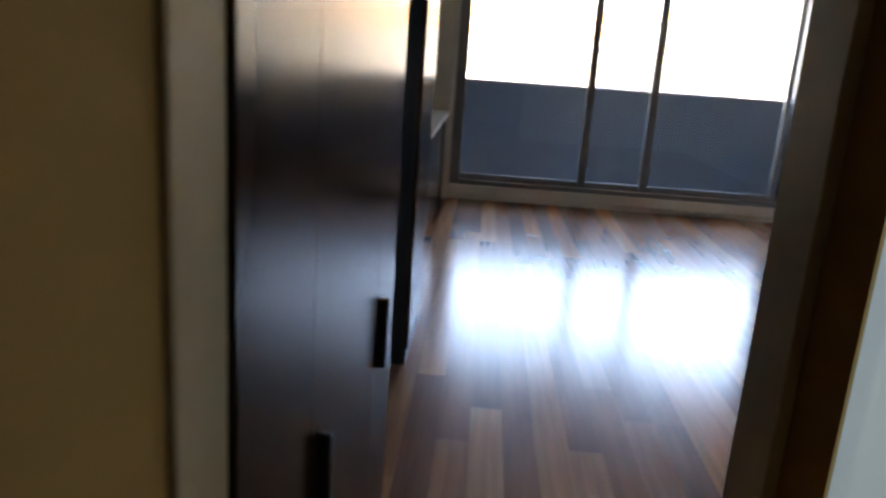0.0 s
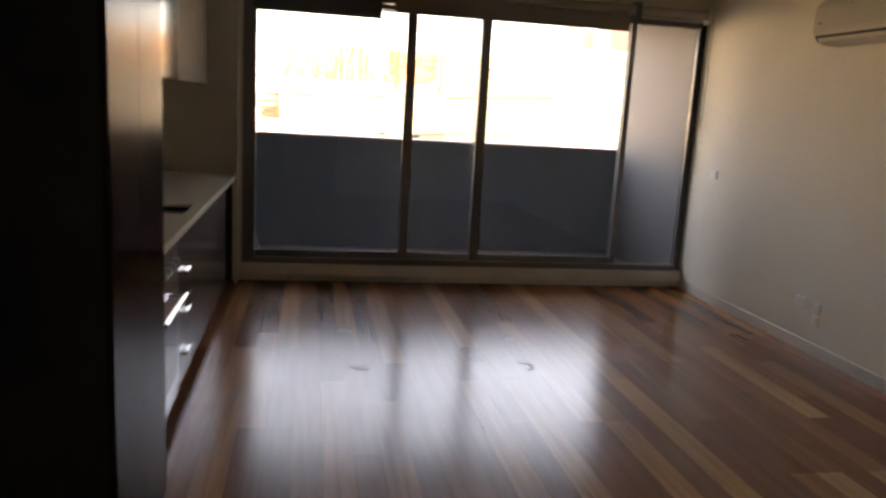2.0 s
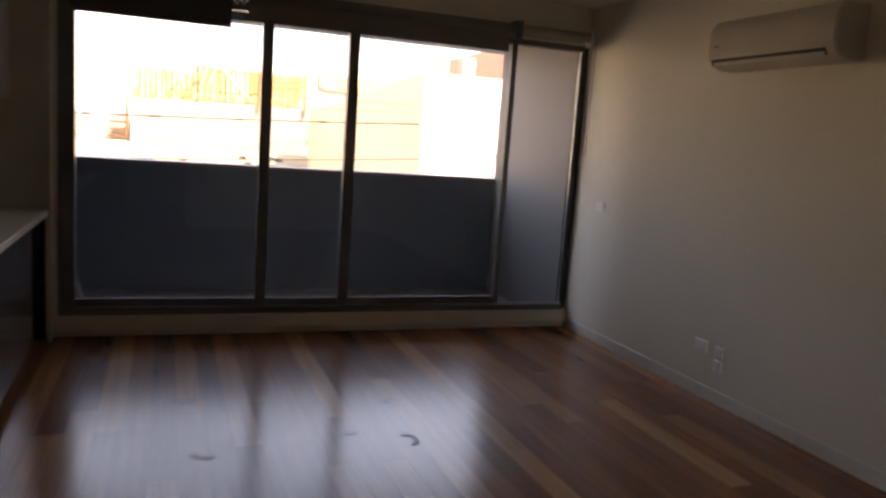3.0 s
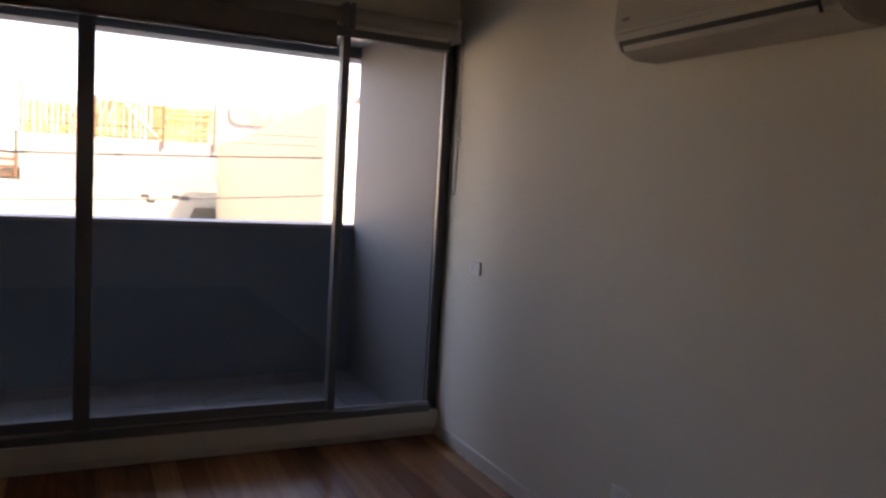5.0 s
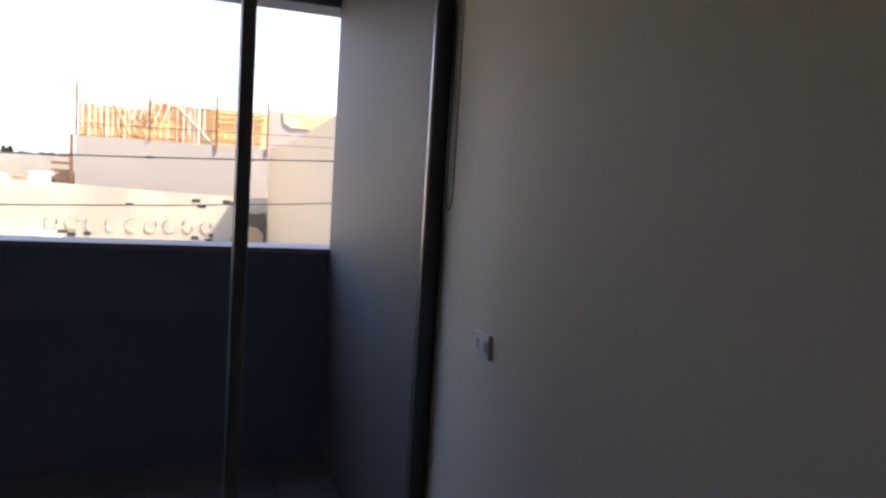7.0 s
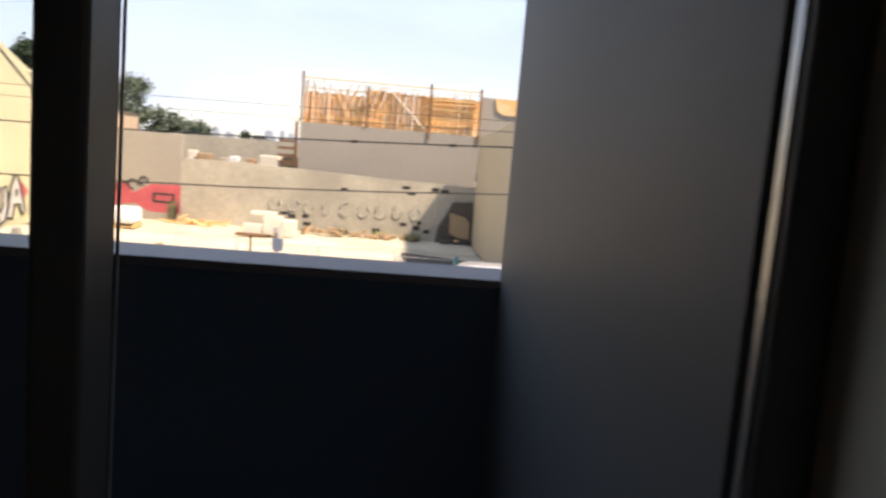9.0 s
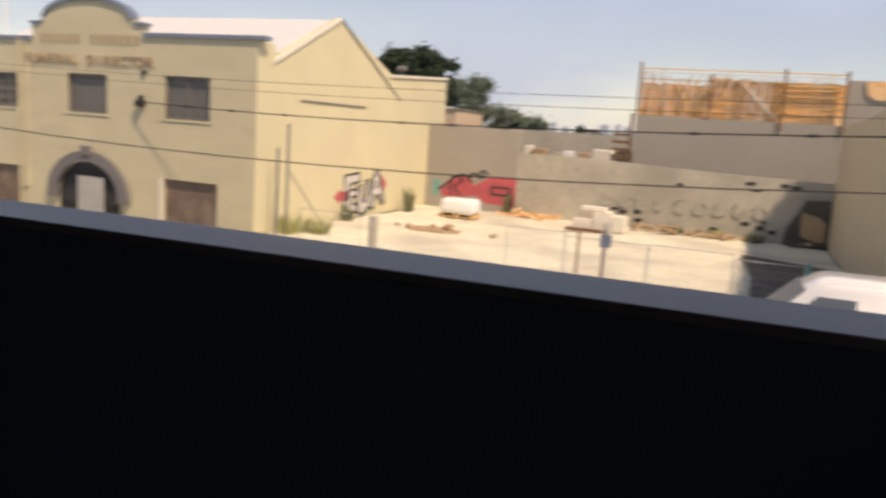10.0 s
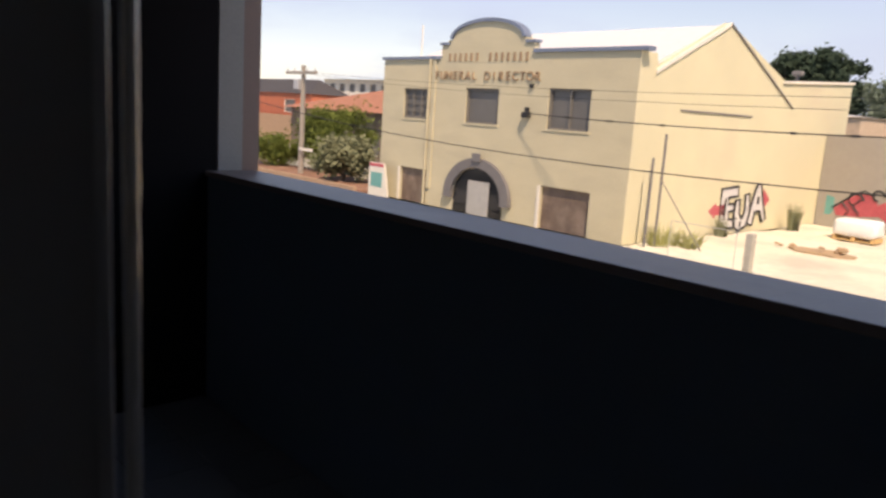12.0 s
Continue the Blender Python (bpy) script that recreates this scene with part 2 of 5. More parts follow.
ROOF_TILE = mat("terracotta_roof_tile", (0.36, 0.15, 0.085), rough=0.8, vary=0.25, scale=1.5, fine=14, bump=0.3)
ROOF_DARK = mat("dark_roof_tile", (0.06, 0.055, 0.055), rough=0.8, vary=0.2)
BRICK_RED = mat("far_red_brick", (0.5, 0.15, 0.08), rough=0.85, vary=0.15, scale=0.8, fine=8)
BRICK_TAN = mat("far_tan_brick", (0.42, 0.27, 0.17), rough=0.85, vary=0.15)
CONCRETE = mat("weathered_concrete", (0.43, 0.4, 0.33), rough=0.85, vary=0.2, scale=0.5, fine=4, bump=0.15, stain=(0.31, 0.29, 0.24), stain_scale=0.3, stain_at=0.6)
FADED = mat("faded_grey_lettering", (0.37, 0.35, 0.3), rough=0.85, vary=0.2, scale=2, fine=9)
CONCRETE_LIGHT = mat("grey_block_wall", (0.35, 0.32, 0.275), rough=0.85, vary=0.07, scale=0.3, fine=4, bump=0.1)
# corner building: shaded side darker, sunlit front paler, set in their colours
TILT_WALL = mat("shaded_beige_wall", (0.5, 0.42, 0.29), rough=0.8, vary=0.05, scale=0.4, fine=12)
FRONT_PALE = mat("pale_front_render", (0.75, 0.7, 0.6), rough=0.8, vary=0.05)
GROUND = mat("suburban_ground", (0.3, 0.28, 0.22), rough=0.95, vary=0.2, scale=0.1, fine=2, bump=0.1, coords="Object")
LOT = mat("bare_lot_gravel", (0.67, 0.63, 0.495), rough=0.95, vary=0.16, scale=0.25, fine=4, bump=0.2, stain=(0.5, 0.46, 0.37), stain_scale=0.3, stain_at=0.58)
ASPHALT = mat("asphalt", (0.06, 0.06, 0.06), rough=0.9, vary=0.15, fine=20)
PATH_CON = mat("footpath_concrete", (0.42, 0.4, 0.36), rough=0.9, vary=0.1)
ORANGE = mat("orange_formwork_board", (0.84, 0.47, 0.2), rough=0.8, vary=0.3, scale=1.1, fine=6, random_tint=0.28, stain=(0.8, 0.58, 0.36), stain_scale=0.9, stain_at=0.58)
TIMBER_RAW = mat("raw_scaffold_timber", (0.68, 0.44, 0.2), rough=0.8, vary=0.15, random_tint=0.2)
PINK_PLY = mat("pale_pink_formply", (0.74, 0.55, 0.42), rough=0.8, vary=0.15, random_tint=0.15)
RUST = mat("rust_brown_steel", (0.2, 0.1, 0.05), rough=0.7)
GALV = mat("galvanised_steel", (0.5, 0.5, 0.5), rough=0.55, metal=0.4)
POLE_WOOD = mat("weathered_pole_timber", (0.32, 0.28, 0.23), rough=0.9, vary=0.15, stretch=(4, 4, 0.4))
WIRE = mat("black_cable", (0.015, 0.015, 0.016), rough=0.6, vary=0.05)
BARK = mat("bark", (0.12, 0.085, 0.06), rough=0.9, vary=0.2)
LEAF_DARK = mat("dark_conifer_foliage", (0.045, 0.07, 0.045), rough=0.8, spec=0.15, vary=0.35, scale=0.5, fine=4, bump=0)
LEAF_GREY = mat("eucalypt_foliage", (0.14, 0.18, 0.13), rough=0.8, spec=0.15, vary=0.3, scale=0.5, fine=4, bump=0)
LEAF_GREEN = mat("green_shrub_foliage", (0.12, 0.15, 0.035), rough=0.8, spec=0.15, vary=0.35, scale=0.5, fine=4, bump=0)
STRAW = mat("dry_grass", (0.34, 0.34, 0.14), rough=0.9, vary=0.3, bump=0, spec=0.1)
LEAF_OLIVE = mat("olive_foliage", (0.2, 0.21, 0.12), rough=0.8, spec=0.15, vary=0.3, scale=0.5, fine=4, bump=0)
PAINT_RED = mat("red_spray_paint", (0.52, 0.1, 0.12), rough=0.6, vary=0.2, scale=1.4, fine=9, stain=(0.42, 0.06, 0.08), stain_scale=0.8)
PAINT_WHITE = mat("white_spray_paint", (0.6, 0.58, 0.56), rough=0.6, vary=0.08)
PAINT_BLACK = mat("black_spray_paint", (0.03, 0.03, 0.03), rough=0.6)
TARP = mat("white_tarpaulin", (0.8, 0.8, 0.8), rough=0.5, vary=0.05)
PLY_PALE = mat("pale_tan_brick", (0.55, 0.42, 0.3), rough=0.85, vary=0.15)
HAZE_TOWER = mat("hazy_far_tower", (0.36, 0.42, 0.5), rough=0.9, vary=0.1)
PLY_TAN = mat("tan_plywood", (0.4, 0.28, 0.17), rough=0.8, vary=0.1)
CAR_WHITE = mat("white_car_paint", (0.8, 0.8, 0.8), rough=0.25, vary=0.02, bump=0, coat=0.5)
CAR_GLASS = mat("windscreen_glass", (0.16, 0.2, 0.24), rough=0.08, vary=0.05, bump=0)
SOIL_RED = mat("red_brown_garden_soil", (0.26, 0.14, 0.09), rough=0.95, vary=0.3, scale=0.8, fine=6, bump=0.2)
DARK_BROWN = mat("dark_matt_brown", (0.1, 0.085, 0.07), rough=0.95, vary=0.3, scale=0.6, fine=5, bump=0.2)
# reveal colour raised for the daylight that reaches the opening's edge
REVEAL = mat("daylit_reveal_paint", (0.4, 0.39, 0.36), rough=0.75, vary=0.1)
RECESS_DARK = mat("dark_entrance_shade", (0.02, 0.022, 0.025), rough=0.1, vary=0.05, bump=0)
SIGN_TEAL = mat("teal_sign_panel", (0.12, 0.36, 0.33), rough=0.5)


# ---- builders ----
def box(bm, x0, x1, y0, y1, z0, z1):
    v = [bm.verts.new(c) for c in ((x0, y0, z0), (x1, y0, z0), (x1, y1, z0), (x0, y1, z0), (x0, y0, z1), (x1, y0, z1), (x1, y1, z1), (x0, y1, z1))]
    for f in ((0, 3, 2, 1), (4, 5, 6, 7), (0, 1, 5, 4), (1, 2, 6, 5), (2, 3, 7, 6), (3, 0, 4, 7)):
        bm.faces.new([v[i] for i in f])
    return v


def boxes(*bs, bevel=0.0, seg=2):
    bm = bmesh.new()
    for b in bs:
        box(bm, *b)
    if bevel:
        bmesh.ops.bevel(bm, geom=list(bm.edges), offset=bevel, segments=seg, affect="EDGES", profile=0.5)
    return bm


def tube(bm, a, b, r0, r1=None, n=10, caps=True):
    """A straight round bar from a to b."""
    a, b = Vector(a), Vector(b)
    r1 = r0 if r1 is None else r1
    q = (b - a).to_track_quat("Z", "Y")
    rings = []
    for p, r in ((a, r0), (b, r1)):
        rings.append([bm.verts.new(p + q @ Vector((r * math.cos(i * math.tau / n), r * math.sin(i * math.tau / n), 0))) for i in range(n)])
    for i in range(n):
        bm.faces.new((rings[0][i], rings[0][(i + 1) % n], rings[1][(i + 1) % n], rings[1][i]))
    if caps:
        bm.faces.new(rings[0][::-1])
        bm.faces.new(rings[1])
    return bm


def sweep(points, r, n=8):
    """A bent round bar through the points."""
    bm = bmesh.new()
    pts = [Vector(p) for p in points]
    rings = []
    for i, p in enumerate(pts):
        d = (pts[min(i + 1, len(pts) - 1)] - pts[max(i - 1, 0)]).normalized()
        q = d.to_track_quat("Z", "Y")
        rings.append([bm.verts.new(p + q @ Vector((r * math.cos(k * math.tau / n), r * math.sin(k * math.tau / n), 0))) for k in range(n)])
    for a, b in zip(rings, rings[1:]):
        for k in range(n):
            bm.faces.new((a[k], a[(k + 1) % n], b[(k + 1) % n], b[k]))
    bm.faces.new(rings[0][::-1])
    bm.faces.new(rings[-1])
    return bm


def prism(pts, axis, a, b):
    """A flat outline of 2D points, extruded along an axis from a to b. axis y: points are (x, z); axis x: (y, z); axis z: (x, y)."""
    bm = bmesh.new()
    put = {"y": lambda p, d: (p[0], d, p[1]), "x": lambda p, d: (d, p[0], p[1]), "z": lambda p, d: (p[0], p[1], d)}[axis]
    lo, hi = [bm.verts.new(put(p, a)) for p in pts], [bm.verts.new(put(p, b)) for p in pts]
    n = len(pts)
    bm.faces.new(lo)
    bm.faces.new(hi[::-1])
    for i in range(n):
        bm.faces.new((lo[i], hi[i], hi[(i + 1) % n], lo[(i + 1) % n]))
    bmesh.ops.recalc_face_normals(bm, faces=list(bm.faces))
    return bm


def smooth(me, on):
    if on:
        for p in me.polygons:
            p.use_smooth = True


def part(name, bm, material, parent=None, label="", soft=False):
    me = bpy.data.meshes.new(name)
    bm.to_mesh(me)
    bm.free()
    smooth(me, soft)
    me.materials.append(material)
    ob = new(name, me)
    ob.parent = parent
    if label:
        ob["label"] = label
    return ob


def thing(name, label, category, group="", at=(0, 0, 0)):
    ob = new(name)
    ob.location = at
    ob.empty_display_size = 0.1
    return tagged(ob, label, category, group)


def struct(name, bm, material, label, category):
    return tagged(part(name, bm, material), label, category, kind="structure")


def local(parent, bm):
    """Shift a mesh given in world places into its parent's space."""
    bmesh.ops.translate(bm, verts=list(bm.verts), vec=-parent.location)
    return bm


# ---- sizes of the flat ----
KX = -4.66          # wall behind the kitchen
CEIL = 2.70
SILL = 0.16
HEAD = 2.40
YP, YPO = 1.61, 1.87   # parapet, inner and outer face
ZP = 1.18
BXL, BXR = -4.08, -0.05
LINTEL = 2.49
HALL_X = -3.01
BACK_Y = -6.13

# ---- the large structure ----
floor = struct("floor", boxes((KX - 0.1, 0.15, -9.7, 0.0, -0.25, -0.016)), SUBFLOOR, "polished hardwood strip floor in mixed brown tones", "floor")
struct("ceiling", boxes((KX - 0.1, 0.15, -9.6, 0.08, CEIL, CEIL + 0.25)), CEIL_PAINT, "flat white painted plaster ceiling of the flat", "ceiling")
struct("wall_east", boxes((0.0, 0.15, BACK_Y - 0.12, 0.0, -0.016, CEIL)), WALL_PAINT, "plain off-white plaster wall with a split air conditioner", "wall")
struct("wall_west", boxes((KX - 0.12, KX, -9.6, 0.0, -0.016, CEIL)), WALL_PAINT, "plain off-white plaster wall behind the kitchen", "wall")
struct("wall_south", boxes((HALL_X + 0.02, 0.0, BACK_Y - 0.12, BACK_Y, -0.016, CEIL)), WALL_PAINT, "off-white plaster wall at the back of the living room", "wall")
struct("wall_north_return", boxes((KX, -4.035, -0.03, 0.08, -0.016, CEIL)), WALL_PAINT, "short off-white wall at the kitchen's end beside the window", "wall")
struct("wall_north_head", boxes((-4.035, 0.0, -0.02, 0.08, HEAD + 0.02, CEIL)), WALL_PAINT, "off-white wall strip above the balcony window", "wall")
struct("wall_north_upstand", boxes((-4.035, 0.0, -0.01, 0.09, -0.25, 0.055)), TRIM_WHITE, "painted white step below the window frame", "wall")
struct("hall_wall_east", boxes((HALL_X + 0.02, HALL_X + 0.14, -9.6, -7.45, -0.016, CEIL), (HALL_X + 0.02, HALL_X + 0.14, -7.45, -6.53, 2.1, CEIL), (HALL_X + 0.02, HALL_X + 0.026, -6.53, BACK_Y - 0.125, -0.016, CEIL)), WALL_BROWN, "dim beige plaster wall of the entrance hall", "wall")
struct("bedroom_door_jamb", boxes((HALL_X + 0.0265, HALL_X + 0.06, -6.53, BACK_Y - 0.125, -0.016, CEIL)), WALL_PAINT, "white painted jamb of the bedroom doorway", "door frame")
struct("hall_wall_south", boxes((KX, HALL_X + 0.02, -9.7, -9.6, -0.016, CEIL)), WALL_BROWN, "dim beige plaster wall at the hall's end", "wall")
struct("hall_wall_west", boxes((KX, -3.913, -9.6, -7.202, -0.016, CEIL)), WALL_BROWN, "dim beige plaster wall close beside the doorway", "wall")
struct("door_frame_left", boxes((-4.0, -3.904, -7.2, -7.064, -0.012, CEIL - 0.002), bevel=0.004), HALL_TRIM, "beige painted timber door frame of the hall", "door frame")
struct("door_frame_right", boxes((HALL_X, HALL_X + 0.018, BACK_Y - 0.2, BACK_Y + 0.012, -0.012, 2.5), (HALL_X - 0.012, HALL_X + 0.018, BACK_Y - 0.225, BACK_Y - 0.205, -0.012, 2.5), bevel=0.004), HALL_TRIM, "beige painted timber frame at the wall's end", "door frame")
struct("bedroom_wall_south", boxes((HALL_X + 0.14, -2.3, -9.7, -9.6, -0.016, CEIL), (-1.1, 0.0, -9.7, -9.6, -0.016, CEIL), (-2.3, -1.1, -9.7, -9.6, -0.016, 0.9), (-2.3, -1.1, -9.7, -9.6, 2.1, CEIL)), WALL_PAINT, "plain white bedroom wall with its window opening", "wall")
struct("bedroom_wall_east", boxes((0.0, 0.15, -9.7, BACK_Y - 0.122, -0.016, CEIL)), WALL_PAINT, "plain white bedroom wall", "wall")
# added area lamp: daylight from an assumed bedroom window that is never in view
bedroom_light = new("unseen_window_light", bpy.data.lights.new("unseen_window_light", "AREA"))
bedroom_light.data.shape, bedroom_light.data.size, bedroom_light.data.size_y = "RECTANGLE", 1.18, 1.18
bedroom_light.data.energy, bedroom_light.data.color = 1.7, (0.36, 0.64, 1.0)
bedroom_light.matrix_world = look((-1.7, -9.64, 1.5), (-1.7, -8, 1.4))
for nm, b in (("baseboard", (-0.014, 0.0, BACK_Y, -0.012, 0.0, 0.085)), ("baseboard", (HALL_X + 0.03, -0.014, BACK_Y, BACK_Y + 0.014, 0.0, 0.085))):
    struct(nm, boxes(b, bevel=0.004), TRIM_WHITE, "low white painted skirting board along the wall", "skirting")
struct("window_sill", boxes((-4.03, -0.002, -0.06, 0.085, 0.055, SILL), bevel=0.005), TRIM_WHITE, "white painted timber sill step under the sliding windows", "sill")
struct("window_bead", boxes((-4.035, -3.985, -0.058, 0.0, SILL, HEAD), (-4.034, -4.012, -0.15, -0.0625, 0.0, HEAD + 0.2)), TRIM_WHITE, "narrow white timber bead beside the window", "trim")


def floor_planks():
    width, rng = 0.13, random.Random(4)
    meshes = {}
    for ln in (1.2, 1.5, 1.8, 2.1, 2.4, 2.7):
        bm = boxes((0, width - 0.0001, 0, ln - 0.0001, -0.016, 0.0))
        top = [e for e in bm.edges if all(v.co.z > -0.001 for v in e.verts)]
        bmesh.ops.bevel(bm, geom=top, offset=0.0002, segments=1, affect="EDGES")
        me = bpy.data.meshes.new("plank")
        bm.to_mesh(me)
        bm.free()
        me.materials.append(TIMBER)
        meshes[ln] = me
    x = KX
    while x < -0.02:
        start = -9.5
        y = -0.012
        while y > start:
            ln = rng.choice(list(meshes))
            y -= ln
            ob = new("plank", meshes[ln])
            ob.location = (x, y, 0)
            ob.parent = floor
        x += width


# ---- balcony ----
balcony_floor = struct("balcony_floor", boxes((BXL - 0.2, 0.2, 0.09, YP + 0.02, -0.25, -0.012)), SLAB, "grey tiled balcony floor in shade", "floor")
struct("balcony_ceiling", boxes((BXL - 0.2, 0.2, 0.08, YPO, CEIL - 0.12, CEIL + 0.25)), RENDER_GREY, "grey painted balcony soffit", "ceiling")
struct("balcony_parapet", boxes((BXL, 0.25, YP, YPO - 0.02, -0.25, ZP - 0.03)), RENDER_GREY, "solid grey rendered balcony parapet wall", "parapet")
struct("parapet_capping", boxes((BXL - 0.0, 0.25, YP - 0.015, YPO, ZP - 0.028, ZP), bevel=0.004), CAP_METAL, "pale grey metal capping along the parapet", "capping")
struct("balcony_wall_east", boxes((BXR, 0.14, 0.075, YP, -0.25, CEIL - 0.12)), RENDER_SIDE, "smooth grey balcony side wall", "wall")
# west end: deep shade is put into the wall colour
struct("balcony_wall_west", boxes((BXL - 0.2, BXL, 0.09, YP + 0.05, -0.25, CEIL - 0.12)), RENDER_SHADE, "balcony end wall behind the condenser, coloured near-black for its shade", "wall")
struct("balcony_reveal", boxes((BXL - 0.2, BXL, YP + 0.055, YPO - 0.075, -0.25, CEIL - 0.12)), REVEAL, "pale grey reveal at the balcony opening", "wall")
struct("balcony_reveal_edge", boxes((BXL - 0.2, BXL - 0.004, YPO - 0.073, YPO + 0.02, -3.05, 5.5)), BRICK_BROWN, "brown painted outer edge of the balcony opening", "wall")
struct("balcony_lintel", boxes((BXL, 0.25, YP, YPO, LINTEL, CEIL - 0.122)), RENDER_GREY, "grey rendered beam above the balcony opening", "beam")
struct("facade_lower", boxes((-12, 8, 0.1, YPO - 0.03, -3.05, -0.26)), SLAB, "rendered lower storey of the flat's own building", "facade")
struct("facade_upper", boxes((-12, 8, -0.2, YPO, CEIL + 0.26, 5.5)), SLAB, "rendered upper storey of the flat's own building", "facade")
struct("facade_west", boxes((-12, BXL - 0.205, 0.1, YPO, -0.25, CEIL + 0.25)), SLAB, "rendered wall beside the balcony", "facade")
struct("facade_east", boxes((0.26, 8, 0.1, YPO, -0.25, CEIL + 0.25)), SLAB, "rendered wall beside the balcony", "facade")
struct("building_mass_roof", boxes((-12, 8, -14, -0.21, CEIL + 0.26, 5.5)), SLAB, "upper storey of the flat's own building", "building")
for i, b in enumerate(((-12, KX - 0.13, -14, 0.09, -3.05, CEIL + 0.25), (0.16, 8, -14, 0.09, -3.05, CEIL + 0.25), (KX - 0.12, 0.15, -14, -9.71, -3.05, CEIL + 0.25), (KX - 0.12, 0.15, -9.7, 0.09, -3.05, -0.26))):
    struct("building_mass", boxes(b), SLAB, "plain neighbouring part of the flat's own building", "building")


def balcony_tiles():
    s = 0.3
    bm = boxes((0, s - 0.004, 0, s - 0.004, -0.012, 0), bevel=0.0)
    me = bpy.data.meshes.new("tile")
    bm.to_mesh(me)
    bm.free()
    me.materials.append(BALC_TILE)
    for i in range(14):
        for j in range(5):
            ob = new("tile", me)
            ob.location = (BXR - 0.004 - (i + 1) * s + 0.004, 0.1 + j * s, 0)
            ob.parent = balcony_floor


# ---- window ----
def windows():
    w = thing("window_1", "wide grey aluminium sliding window wall, one leaf open", "window")
    w["kind"] = "structure"
    y0, y1 = -0.055, 0.026
    part("window_frame", boxes((-3.985, -3.88, y0, y1, SILL, HEAD), bevel=0.004), FRAME_GREY, w)
    part("window_frame", boxes((-0.062, -0.002, -0.006, y1, SILL, HEAD), bevel=0.004), FRAME_DARK, w)
    part("seal", boxes((-0.066, -0.0625, 0.008, 0.022, SILL, HEAD)), FRAME_LIGHT, w)
    part("bottom_rail", boxes((-3.88, -0.0625, y0, y1, SILL, SILL + 0.045), bevel=0.004), FRAME_GREY, w)
    part("track", boxes((-3.88, -0.0625, -0.02, -0.008, SILL + 0.045, SILL + 0.058)), FRAME_LIGHT, w)
    part("top_rail", boxes((-3.88, -0.0625, y0, y1, HEAD - 0.06, HEAD), bevel=0.004), FRAME_GREY, w)
    for x, ya, yb, wd in ((-2.63, y0 + 0.004, y1 - 0.02, 0.04), (-2.0, y0 - 0.006, y1 - 0.004, 0.04), (-0.697, y0 - 0.002, y1 - 0.008, 0.022)):
        part("mullion", boxes((x - wd, x + wd, ya, yb, SILL + 0.058, HEAD - 0.06), bevel=0.005), FRAME_GREY, w)
    # added pale strip draws the bright daylight edge of the mullion
    part("mullion_edge_glint", boxes((-0.6755, -0.6725, 0.0185, 0.0215, SILL + 0.058, HEAD - 0.06), bevel=0.0007, seg=1), FRAME_LIGHT, w, "pale strip for the daylight along the mullion's edge")
    for a, b in ((-3.88, -2.67), (-2.59, -2.04), (-1.96, -0.718)):
        part("lower_rail", boxes((a, b, -0.035, 0.01, SILL + 0.058, SILL + 0.115), bevel=0.003), FRAME_GREY, w)
        p = part("pane", boxes((a, b, -0.012, -0.007, SILL + 0.115, HEAD - 0.06)), GLASS, w)
        p.visible_shadow = False
    lock = part("latch", boxes((-0.71, -0.684, -0.075, -0.058, 1.0, 1.16), bevel=0.006), FRAME_GREY, w)


def roller_blind(x0, x1, drop, z=2.45, ends=(PLASTIC, PLASTIC), bar=None, cloth=None, label="dark grey roller blind, rolled almost fully up"):
    cloth = cloth or BLIND
    b = thing("roller_blind", label, "blind", "blinds above the window", at=((x0 + x1) / 2, -0.1, z))
    part("tube", local(b, tube(bmesh.new(), (x0, -0.1, z), (x1, -0.1, z), 0.038, n=20)), cloth, b, soft=True)
    part("fabric", local(b, boxes((x0 + 0.02, x1 - 0.02, -0.0655, -0.0635, drop + 0.018, z))), cloth, b)
    part("bottom_bar", local(b, boxes((x0 + 0.02, x1 - 0.02, -0.074, -0.056, drop, drop + 0.022), bevel=0.004)), bar or FRAME_GREY, b)
    for x, m in zip((x0 - 0.022, x1 + 0.002), ends):
        part("bracket", local(b, boxes((x, x + 0.02, -0.14, -0.021, z - 0.075, z + 0.06), bevel=0.003)), m, b)
    return b


def blind_chain():
    c = thing("blind_chain", "thin grey bead chain loop hanging beside the window", "blind chain", at=(-0.03, -0.13, 0))
    pts = [(0, -0.03, 2.4), (0, -0.032, 1.9), (0, -0.03, 1.54), (0, -0.018, 1.505), (0, 0.0, 1.495), (0, 0.018, 1.505), (0, 0.03, 1.54), (0, 0.032, 1.9), (0, 0.03, 2.4)]
    part("chain", sweep(pts, 0.0028, 6), PLASTIC_DARK, c, soft=True)


